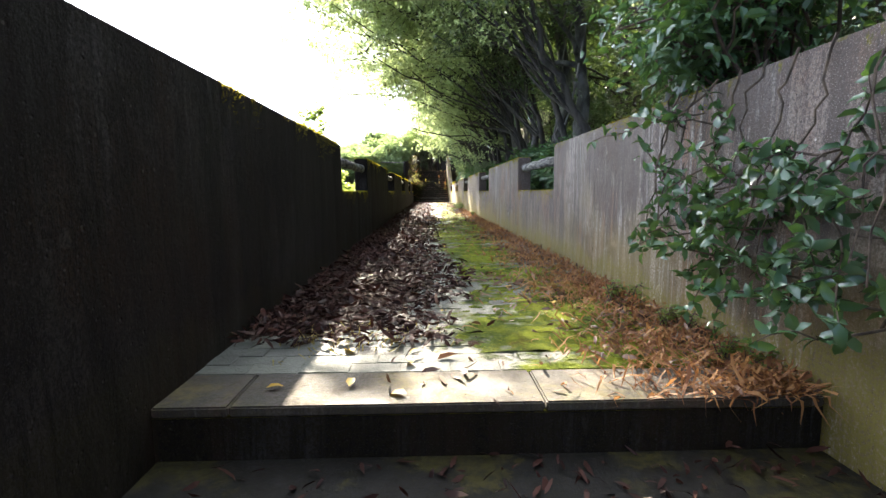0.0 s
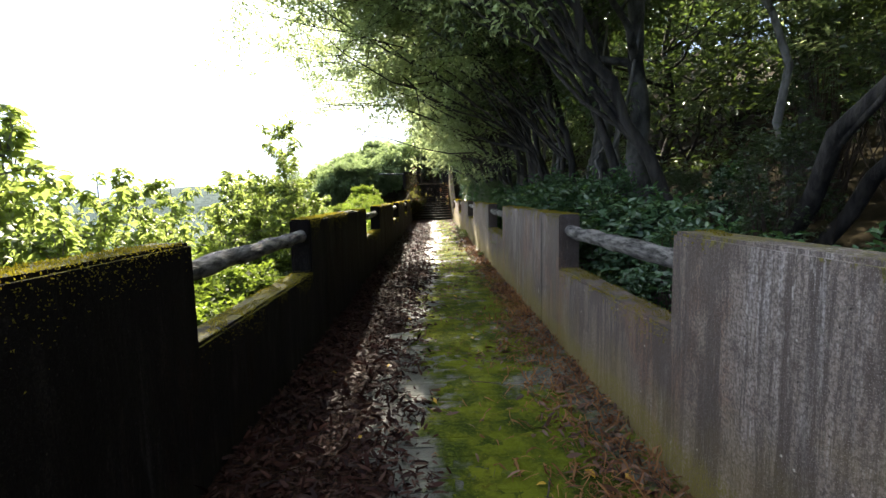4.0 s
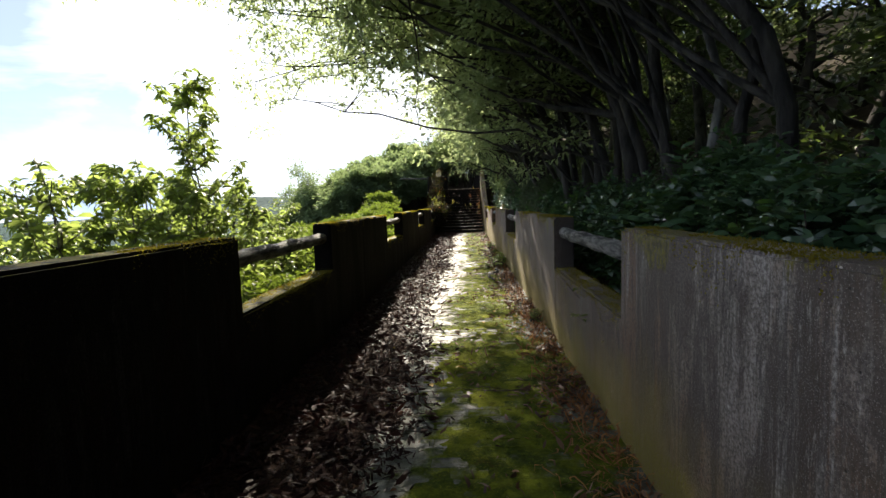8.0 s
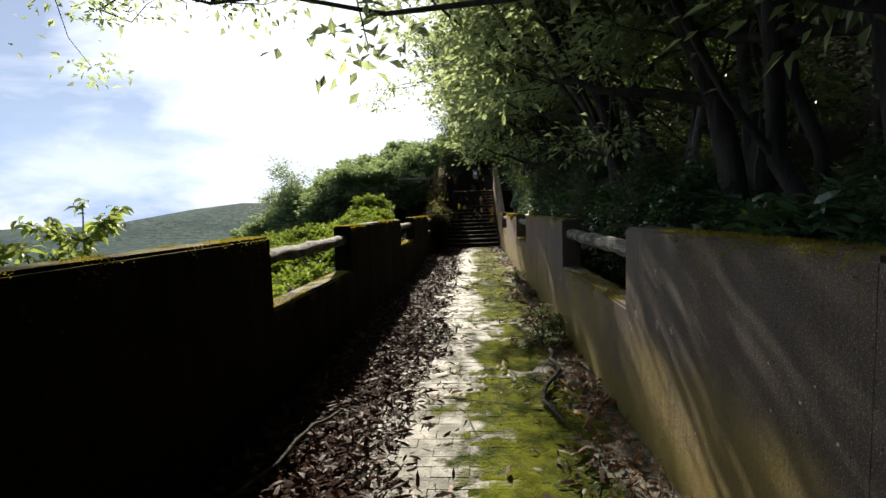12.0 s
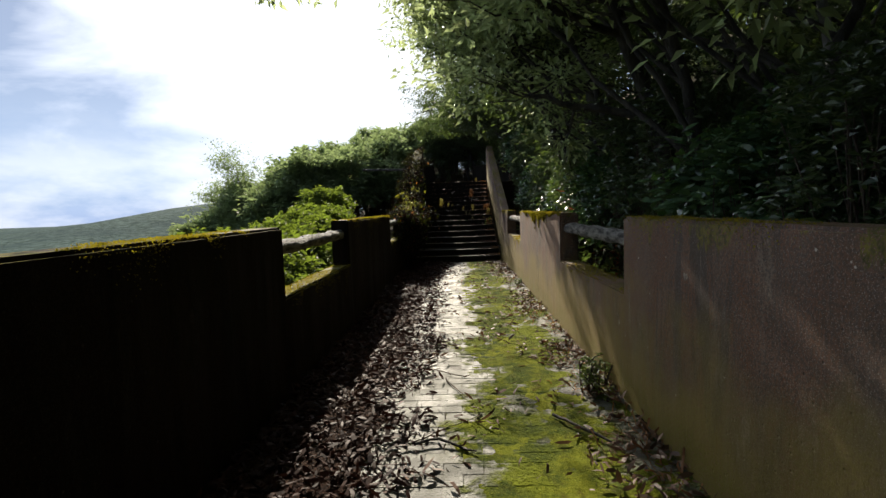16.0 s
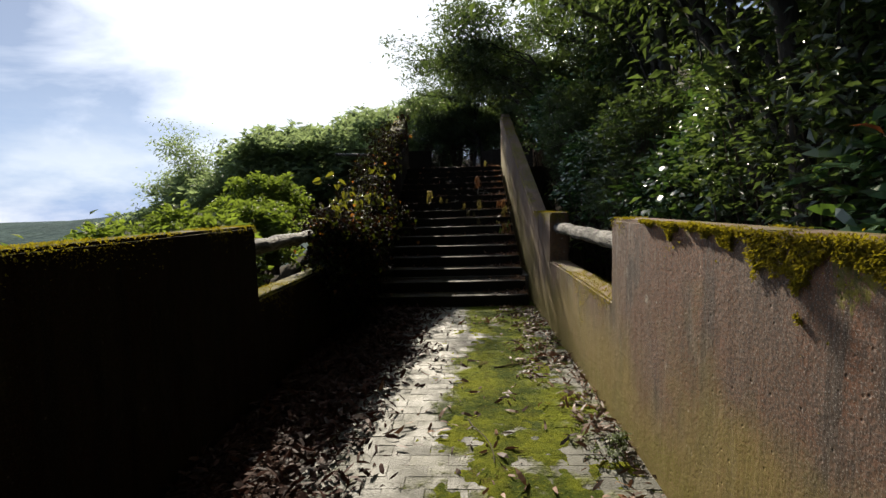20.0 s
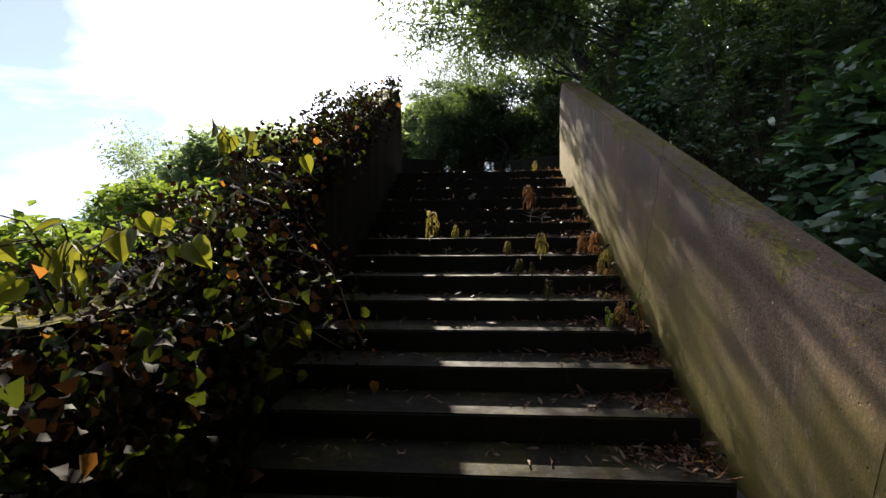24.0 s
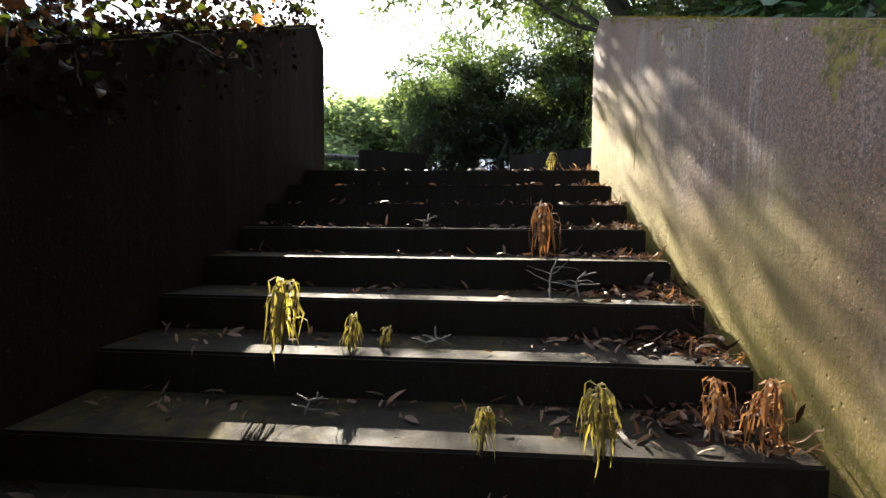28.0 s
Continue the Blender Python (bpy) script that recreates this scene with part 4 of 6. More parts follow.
# ---- stairs ----
def stair_wall(name, inner, outer, y0, y1, label, mat):
    """A wall that climbs beside the flight, its cap parallel to the steps, its far end cut at a slant."""
    root = empty(name, label, "stair wall", "structure")
    x0, x1 = min(inner, outer), max(inner, outer)
    cap = lambda y: TOP + CAP_SLOPE * max(y - CAP_FOOT, 0)  # noqa: E731
    outline = [(y0, -0.45), (y0, TOP), (CAP_FOOT - 0.14, TOP), (CAP_FOOT, TOP + 0.02), (CAP_FOOT + 0.16, cap(CAP_FOOT + 0.16) + 0.01)]
    outline += [(y1 - 0.2, cap(y1 - 0.2)), (y1, cap(y1) - 0.2), (y1, 1.9), (FOOT + 1.2, -0.45)]
    bm = bmesh.new()
    face = bm.faces.new([bm.verts.new((x0, y, z)) for y, z in outline])
    ext = bmesh.ops.extrude_face_region(bm, geom=[face])
    bmesh.ops.translate(bm, verts=[v for v in ext["geom"] if isinstance(v, bmesh.types.BMVert)], vec=(x1 - x0, 0, 0))
    bmesh.ops.recalc_face_normals(bm, faces=bm.faces)
    sharp = [e for e in bm.edges if len(e.link_faces) == 2 and e.calc_face_angle() > 0.2 and min(v.co.z for v in e.verts) > 0.5]
    bmesh.ops.bevel(bm, geom=sharp, offset=0.018, segments=2, affect="EDGES")
    part("panel", bm, mat, root)
    return root


WALL_END = 36.5
stair_wall("wall_stair_right", XR, XR + THICK, 30.715, WALL_END, "climbing concrete stair wall with sun streaks and algae", CONCRETE)
stair_wall("wall_stair_left", XL + 0.1, XL - THICK, 30.80, WALL_END - 0.2, "climbing concrete stair wall overgrown with vines", CONCRETE_SHADED)


def flight(name, y_first, z_first, count, label, mat, x0, x1, tread=TREAD, rise=RISE):
    """A flight of cast steps; y_first, z_first: the lowest nose."""
    root = empty(name, label, "stairs", "structure")
    rng = np.random.default_rng(5)
    for k in range(count):
        y, z = y_first + k * tread, z_first + k * rise
        bm = box(bmesh.new(), x0, x1, y, y + tread + 0.06, z - rise - 0.03, z, 0.009)
        for v in bm.verts:
            v.co.z += rng.normal() * 0.0012
            v.co.y += rng.normal() * 0.0015
        part("step", bm, mat, root)
    return root


flight("stairs_up", FOOT, RISE, STEPS, "dark wet concrete steps, shade in their colour, leaves on the treads", CONCRETE_STAIR, XL + 0.1, XR - 0.08)
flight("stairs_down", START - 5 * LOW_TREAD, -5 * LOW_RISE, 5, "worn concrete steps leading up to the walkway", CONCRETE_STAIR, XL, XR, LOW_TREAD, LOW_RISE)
fill = part("stair_body", box(bmesh.new(), XL - 0.2, XR + 0.2, FOOT + 0.6, 36.2, -1.0, 0.3), DECK)
tagged(fill, "earth core under the stairs", "stairs", kind="structure")
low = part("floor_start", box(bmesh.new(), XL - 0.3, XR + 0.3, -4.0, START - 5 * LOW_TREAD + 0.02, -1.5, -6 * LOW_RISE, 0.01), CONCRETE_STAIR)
tagged(low, "concrete floor before the first steps", "floor", kind="structure")

# upper landing and the low walls of the path beyond it
upper = part("floor_upper", box(bmesh.new(), -0.95, 3.2, HEAD + TREAD + 0.07, 44.0, 1.2, STEPS * RISE - 0.004, 0.01), STONE_SLAB)
tagged(upper, "concrete landing at the head of the stairs", "landing", kind="structure")



def low_wall(a, b, h):
    d = Vector((b[0] - a[0], b[1] - a[1], 0))
    bm = box(bmesh.new(), 0, d.length, -0.14, 0.14, -0.2, h, 0.02)
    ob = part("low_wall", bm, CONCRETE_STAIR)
    ob.matrix_world = pose(a[0], a[1], STEPS * RISE, 0, 0, math.degrees(math.atan2(d.y, d.x)))
    return tagged(ob, "low concrete wall of the path beyond the stairs", "low wall", "walls of the upper path")


low_wall((-1.75, 42.3), (-0.45, 42.9), 1.16)
low_wall((1.5, 43.0), (3.3, 41.6), 1.12)
v, f = tube([[((-3.6 + 0.31 * i, 41.4 + 0.15 * i, STEPS * RISE + 1.0), 0.055) for i in range(7)]], 10)
tagged(sheet("log_rail", v, f, LOG, smooth_faces=True), "rough cement log rail of the upper path", "rail", "rails of the upper path")


def crack(points, name="crack"):
    v, f = tube([[((XR - 0.0002, y, z), 0.0012) for y, z in points]], 4)
    return sheet(name, v, f, JOINT_EARTH)


for pts in ([(13.47, 0.7), (13.468, 0.4), (13.47, 0.02)], [(26.08, 0.62), (26.1, 0.45), (26.09, 0.3), (26.12, 0.12)], [(31.02, 1.22), (31.1, 0.95), (31.17, 0.62), (31.28, 0.3), (31.3, 0.05)], [(30.6, 0.86), (30.3, 0.72), (30.0, 0.66), (29.8, 0.55)], [(32.72, 1.95), (32.75, 1.86), (32.83, 1.74), (32.82, 1.66), (32.9, 1.55), (32.92, 1.45), (32.99, 1.34), (33.0, 1.24), (33.07, 1.15), (33.08, 1.05), (33.15, 0.99)], [(35.4, 2.75), (35.36, 2.4), (35.38, 2.1)], [(4.65, 0.78), (4.63, 0.4), (4.67, 0.02)]):
    tagged(crack(pts), "thin dark crack in the concrete wall", "crack", kind="structure")

# ---- vegetation: patterns first ----
W_LEAN = wood_tree("winding evergreen tree with bare dark trunk leaning over the path", 11, 9.0, 0.15, (-0.16, 0.05), 0.4, 9, 2.9, 6, 40, foliage=LEAF_CANOPY_LIT)
W_TALL = wood_tree("tall evergreen tree with bare mottled trunk", 12, 9.6, 0.19, (-0.06, 0.0), 0.42, 9, 2.8, 6, 40, bark=BARK_MOTTLED)
W_SLIM = wood_tree("slim pale-barked tree with a bare stem", 13, 7.6, 0.07, (-0.14, 0.02), 0.5, 7, 1.9, 5, 36, 0.11, bark=BARK_PALE)
W_BACK = wood_tree("dense understory tree in deep shade", 17, 7.5, 0.12, (-0.05, 0.0), 0.12, 17, 3.0, 5, 34, 0.17, 0.36)
T_SIDE = make_tree("small dense evergreen tree beside the stairs", 18, 3.6, 0.05, 3, 0.08, 1.2, 9, (-0.05, 0), 5, 32, 0.09, 0.18, fine=None)
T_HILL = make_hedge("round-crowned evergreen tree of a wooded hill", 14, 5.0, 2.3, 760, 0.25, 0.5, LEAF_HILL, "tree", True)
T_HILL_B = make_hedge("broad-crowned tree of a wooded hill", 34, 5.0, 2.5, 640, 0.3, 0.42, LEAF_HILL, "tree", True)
T_YOUNG = whorl_tree("light green young tree with drooping pointed leaves", 15, 4.0, 0.035, 40, 0.15, LEAF_YOUNG, BARK_PALE, 1.5)
T_YOUNG_B = whorl_tree("bushy young tree with drooping yellow-green leaves", 35, 3.6, 0.035, 46, 0.13, LEAF_YOUNG, BARK_PALE, 1.7)
T_SHOOT = whorl_tree("slim sapling with sunlit pointed leaves on its top shoots", 16, 5.7, 0.035, 34, 0.16, LEAF_YOUNG, BARK_PALE, 1.5, 0.42)
S_HEDGE = make_hedge("tall dense glossy evergreen shrub behind the parapet", 27)
S_HEDGE_B = make_hedge("evergreen shrub with large drooping leaves behind the parapet", 28, 2.3, 0.8, 340, 0.15, 0.36)
S_HEDGE_C = make_hedge("small-leaved dense evergreen shrub behind the parapet", 30, 2.8, 0.8, 600, 0.07, 0.45, LEAF_TREE)
S_MOUND = make_hedge("mound of bright green climbing leaves below the walkway", 36, 2.0, 1.15, 640, 0.105, 0.62, LEAF_BRIGHT, "bush")
S_MOUND_B = make_hedge("mound of broad yellow-green leaves below the walkway", 37, 2.0, 1.2, 520, 0.135, 0.55, LEAF_BRIGHT, "bush")
PATTERNS = [W_LEAN, W_TALL, W_SLIM, W_BACK, T_SIDE, T_HILL, T_HILL_B, T_YOUNG, T_YOUNG_B, T_SHOOT, S_HEDGE, S_HEDGE_B, S_HEDGE_C, S_MOUND, S_MOUND_B]

rng = np.random.default_rng(77)
# wood on the uphill side: the trunks nearest to the wall
for x, y, p, s, turn in [(3.5, 10.0, W_TALL, 0.95, 20), (3.4, 11.2, W_TALL, 1.0, -30), (4.6, 7.4, W_LEAN, 0.95, -80), (3.5, 14.9, W_LEAN, 1.0, 10), (3.4, 16.5, W_LEAN, 0.95, -25), (3.3, 18.0, W_LEAN, 0.9, 15), (3.5, 18.8, W_TALL, 0.85, 60), (3.3, 20.8, W_LEAN, 1.05, 0), (3.5, 22.1, W_TALL, 1.0, 100), (3.3, 24.6, W_LEAN, 0.9, 25), (3.1, 27.7, W_TALL, 1.0, -10), (4.0, 29.4, W_TALL, 0.85, 20), (4.2, 33.0, W_TALL, 0.85, -20), (3.9, 36.0, W_TALL, 0.8, 30), (4.6, 39.0, W_TALL, 0.85, 160), (4.4, 45.5, W_TALL, 0.8, 200), (5.5, 48.5, W_TALL, 0.8, 100), (0.2, 50.5, W_TALL, 0.7, 90)]:
    place(p, x, y, turn, s)
for x, y, s, turn in [(3.2, 13.2, 0.95, 0), (3.7, 15.6, 1.0, 40), (3.2, 19.2, 1.0, -20), (3.9, 17.4, 1.05, 10), (4.1, 21.4, 1.0, 0), (3.4, 23.2, 0.9, -30), (4.0, 12.2, 1.1, 25), (4.6, 9.0, 1.0, 0), (4.3, 19.9, 1.1, -15), (3.6, 26.0, 0.9, 10)]:
    place(W_SLIM, x, y, turn, s)
for k in range(12):
    place((W_TALL, W_BACK, W_LEAN)[k % 3], 6.4 + rng.uniform(-0.6, 1.2), 2.0 + k * 3.4, rng.uniform(0, 360), rng.uniform(0.85, 1.1))
for k in range(15):
    place(W_BACK, 9.2 + rng.uniform(-0.8, 1.6), 0 + k * 3.0, rng.uniform(0, 360), rng.uniform(1.0, 1.3))
for k in range(46):
    y = 4.4 + k * 0.74
    size = rng.uniform(0.9, 1.1) * float(np.interp(y, (5, 8, 10, 15, 17, 21, 24), (0.55, 0.68, 0.86, 0.86, 0.76, 0.8, 0.98)))
    kinds = (S_HEDGE_B, S_HEDGE, S_HEDGE_B) if y < 19 else (S_HEDGE_C, S_HEDGE, S_HEDGE_B, S_HEDGE_C)
    place(kinds[k % len(kinds)], 1.98 + 0.8 * size + rng.uniform(0, 0.15), y, rng.uniform(0, 360), size)
for k in range(27):
    y = 8.6 + k * 1.06
    place((S_HEDGE_C, S_HEDGE)[k % 2], 4.0 + rng.uniform(-0.3, 0.6), y, rng.uniform(0, 360), rng.uniform(0.6, 0.8) if y < 24 else rng.uniform(0.9, 1.2))
for k in range(7):
    place(T_SIDE, 3.55 + rng.uniform(-0.25, 0.5), 23.0 + k * 2.2, rng.uniform(0, 360), rng.uniform(0.7, 1.1))
for x, y, s in [(5.2, 7.0, 1.15), (5.7, 8.6, 1.2), (6.0, 10.2, 1.2), (5.0, 5.6, 1.0), (6.4, 6.4, 1.3), (6.8, 8.0, 1.3)]:
    place(S_HEDGE_C, x, y, 60 * y, s)
# trees that reach across the walkway; some crowns are added out of view for shade
for foot, crown, center, half, count, extra, girth, seed in (
    ((3.5, 9.4), (2.1, 9.9, 4.6), (0.4, 10.3, 5.8), (1.4, 1.6, 0.9), 20, (), 0.11, 61),
    ((3.3, 12.4), (2.4, 13.0, 4.8), (-1.2, 15.3, 6.2), (1.7, 1.8, 0.9), 26, (), 0.09, 62),
    ((3.6, 13.6), (2.0, 13.6, 4.6), (0.4, 13.4, 5.7), (1.5, 2.2, 0.8), 18, (), 0.09, 72),
    ((3.5, 14.6), (2.2, 14.8, 5.0), (-2.2, 16.2, 6.0), (1.4, 2.2, 0.7), 26, (), 0.085, 75),
    ((3.5, 17.4), (2.2, 17.6, 4.6), (1.0, 18.0, 5.5), (1.4, 2.0, 0.9), 14, (), 0.09, 73),
    ((3.3, 15.9), (2.1, 16.8, 4.4), (-1.1, 18.4, 5.5), (2.6, 1.9, 1.0), 24, ((-2.0, 20.6, 4.9), (-1.2, 20.8, 5.1), (-0.6, 20.5, 5.3), (-1.8, 21.2, 5.5), (-1.3, 20.0, 4.9), (-3.5, 19.7, 3.8), (-3.9, 19.3, 4.1), (-3.0, 19.9, 4.2), (-3.3, 18.8, 4.4), (-2.5, 19.9, 4.6)), 0.1, 63),
    ((3.4, 19.6), (1.6, 20.4, 4.3), (0.6, 22.0, 5.6), (1.7, 2.0, 1.2), 22, (), 0.1, 64),
    ((3.1, 23.2), (2.5, 24.2, 4.0), (0.7, 26.3, 5.5), (1.1, 2.0, 1.0), 26, ((-1.3, 26.6, 4.5),), 0.085, 65),
    ((3.1, 25.8), (2.2, 26.8, 4.0), (0.65, 29.2, 4.9), (0.6, 1.7, 0.6), 22, (), 0.075, 76),
    ((3.0, 27.4), (2.1, 28.6, 3.8), (1.7, 30.3, 4.9), (1.1, 1.8, 1.0), 14, (), 0.1, 66),
    ((3.9, 32.6), (3.7, 33.2, 4.4), (3.6, 34.4, 5.6), (0.9, 1.6, 1.0), 9, (), 0.09, 67),
    ((3.3, 35.6), (2.4, 36.3, 4.3), (0.8, 36.7, 4.8), (0.55, 0.9, 0.55), 11, (), 0.06, 78),
    ((3.3, 37.6), (2.0, 38.4, 5.2), (1.1, 39.5, 6.1), (1.0, 1.4, 0.9), 12, ((-1.2, 40.0, 5.9), (-0.6, 40.6, 6.3), (-1.0, 40.8, 5.4)), 0.11, 68),
    ((1.7, 43.8), (1.0, 44.4, 5.0), (0.5, 44.9, 4.9), (1.6, 1.2, 1.9), 36, (), 0.1, 69),
    ((3.4, 43.6), (2.9, 43.8, 5.0), (2.7, 44.2, 5.2), (1.5, 1.2, 2.2), 34, (), 0.1, 70),
):
    z = float(ground_z(*foot))
    # past y 27 the darker leaf copy stands in for shade
    arch_tree("winding evergreen tree reaching across the walkway", seed, (*foot, z), crown, center, half, count, extra, girth, foliage=LEAF_TREE if foot[1] > 27 else None)
arch_tree("dark tree with long limbs leaning away from the path", 79, (4.2, 9.6, float(ground_z(4.2, 9.6))), (4.4, 6.6, 3.0), (4.6, 4.6, 3.9), (0.9, 1.2, 0.6), 12, (), 0.13, 2)
arch_tree("glossy evergreen shrub leaning over the wall", 71, (2.6, 3.4, float(ground_z(2.6, 3.4))), (2.15, 3.3, 1.3), (1.74, 3.25, 1.76), (0.36, 0.6, 0.42), 30, (), 0.022, 3, 4, 15, 0.075, 0.1, LEAF_SHRUB, TWIG, 0.52, "shrub", "shrub", True)


# climbing stems between the trunks
def liana(points, r, seed):
    rng = np.random.default_rng(seed)
    path = []
    for a, b in zip(points, points[1:]):
        path += sway(rng, a, b, r, r, 5, 0.03)[:-1]
    path.append((np.array(points[-1], float), r * 0.8))
    v, f = tube([path], 7)
    return tagged(sheet("liana", v, f, BARK_PALE, smooth_faces=True), "pale bent climbing stem hanging among the trunks", "climber", "climbing stems in the wood")


liana(((3.0, 10.65, -0.1), (3.0, 10.61, 1.65), (3.0, 10.7, 1.96), (3.0, 10.52, 2.02), (3.0, 10.22, 1.97), (3.0, 10.06, 2.04), (3.1, 10.04, 2.4), (3.3, 10.0, 4.0)), 0.022, 1)
liana(((3.0, 22.7, -0.1), (3.0, 22.68, 1.67), (3.0, 22.57, 2.1), (3.0, 22.36, 2.52), (3.0, 22.61, 2.84), (3.1, 22.68, 3.42), (3.3, 22.5, 4.5)), 0.012, 2)
liana(((3.2, 18.6, -0.1), (3.2, 18.5, 1.6), (3.15, 18.35, 2.3), (3.2, 18.5, 3.0), (3.3, 18.7, 4.6)), 0.014, 3)
liana(((3.1, 11.6, -0.1), (3.1, 11.5, 1.7), (3.2, 11.3, 2.6), (3.3, 11.25, 4.2)), 0.018, 4)


# below the walkway
def tree_to(proto, x, y, top, full):
    """A copy on the slope, sized so that its crown ends at the height top."""
    z = float(ground_z(x, y))
    return place(proto, x, y, rng.uniform(0, 360), (top - z) / full)


tree_to(T_SHOOT, -3.1, 15.8, 3.45, 5.8)
for k, (x, y, top) in enumerate([(-2.7, 14.9, 1.75), (-3.5, 13.8, 2.0), (-4.4, 15.3, 2.05), (-4.0, 17.0, 1.75), (-5.3, 13.6, 2.0), (-6.0, 16.0, 2.0), (-2.5, 16.4, 1.5), (-4.8, 11.6, 1.9), (-6.6, 11.2, 2.1), (-5.9, 8.6, 2.45), (-4.7, 6.8, 1.9), (-7.6, 9.6, 2.55), (-2.9, 12.0, 1.3), (-3.0, 10.2, 1.25), (-3.3, 8.4, 1.2), (-2.6, 17.7, 1.2), (-3.6, 17.8, 1.9), (-3.1, 18.6, 1.6), (-4.7, 18.4, 2.0), (-3.9, 15.9, 2.2), (-3.0, 14.2, 1.9), (-7.4, 13.6, 2.2), (-8.6, 11.6, 2.45), (-7.0, 6.6, 2.45), (-5.0, 9.7, 2.6), (-4.3, 8.7, 2.2), (-5.9, 10.6, 2.65), (-6.8, 9.4, 2.65), (-5.3, 8.0, 2.5)]):
    tree_to((T_YOUNG, T_YOUNG_B)[k % 2], x, y, top, (4.1, 3.7)[k % 2])


def mound(x, y, top, size, k):
    ob = place((S_MOUND, S_MOUND_B)[k % 2], x, y, rng.uniform(0, 360), size, max(top - 2.04 * size, float(ground_z(x, y)) - 0.9 * size))
    return ob


for k in range(42):
    y = 4.2 + k * 0.78
    crest = float(np.interp(y, (4, 15, 18, 25, 30, 34, 38), (0.5, 0.75, 0.6, 0.85, 1.2, 1.75, 2.7)))
    size = rng.uniform(0.8, 1.1)
    if y < 29:
        mound(-1.0 - 1.2 * size - rng.uniform(0, 0.4), y, crest + rng.uniform(-0.35, 0.1), size, k)
    size = rng.uniform(0.9, 1.3)
    mound(-3.4 - rng.uniform(0, 1.0), y + 0.3, crest + rng.uniform(-0.35, 0.2), size, k + 1)
for k in range(46):
    x, y = -5.2 - rng.uniform(0, 9), 15 + rng.uniform(0, 24)
    mound(x, y, float(np.interp(y, (15, 28, 39), (-0.9, 0.1, 1.9))) + (x + 5) * 0.22 + rng.uniform(-0.3, 0.2), rng.uniform(1.2, 1.7), k)
for k in range(6):
    shrub = place(S_HEDGE_C, -0.7 + 0.62 * k, 44.9 + 0.35 * (k % 2), 70 * k, 1.05)
    tagged(shrub, "dense small-leaved evergreen shrub beyond the upper path", "shrub")
# red-tipped and pale sprigs beside the wall
S_RED = make_shrub("shrub with young red leaves", 25, 1.75, 0.3, 4, 28, 0.1, LEAF_RED, slim=0.34, flare=0.08)
S_SPRIG = make_shrub("leafy sprig with pale green narrow leaves", 26, 2.3, 0.7, 5, 34, 0.18, LEAF_BRIGHT, slim=0.34)
PATTERNS += [S_RED, S_SPRIG]
place(S_RED, 2.4, 24.75, 20, 0.95)
place(S_RED, 2.75, 26.2, 120, 1.15)
place(S_RED, 3.0, 21.6, 200, 1.2)
place(S_SPRIG, 2.85, 31.2, 40, 1.0)
place(S_SPRIG, 2.12, 12.2, 70, 0.42, 0.15)
# wooded hill ahead: crowns along one rounded crest, falling to the open side
for k in range(78):
    row = k // 13
    x, y = -17.5 + 1.75 * (k % 13) + rng.uniform(-0.7, 0.7), 43.5 + row * 2.3 + rng.uniform(-0.8, 0.8)
    if x > -2.6 and y < 47.5:
        continue
    crest = float(np.interp(x, (-18, -14, -11.2, -9.4, -7.4, -5.5, -2.5, 0, 4), (0.3, 2.2, 4.2, 5.2, 6.5, 7.3, 6.8, 7.2, 7.8)))
    top = crest + (y - 50) * (0.28 if y < 50 else 0.08) + rng.uniform(-1.5, 0.3)
    full = 5.1
    size = min(max((top - float(ground_z(x, y))) / full, 0.35), 1.05)
    place((T_HILL, T_HILL_B)[k % 2], x, y, rng.uniform(0, 360), size, max(top - full * size, float(ground_z(x, y)) - 0.4))
arch_tree("pale feathery tree with layered boughs", 74, (-12.2, 47.6, float(ground_z(-12.2, 47.6))), (-12.2, 47.4, 2.8), (-12.4, 47.4, 3.5), (2.0, 1.4, 1.3), 18, (), 0.1, 2, 6, 26, 0.17, 0.3, LEAF_HILL, BARK_PALE)


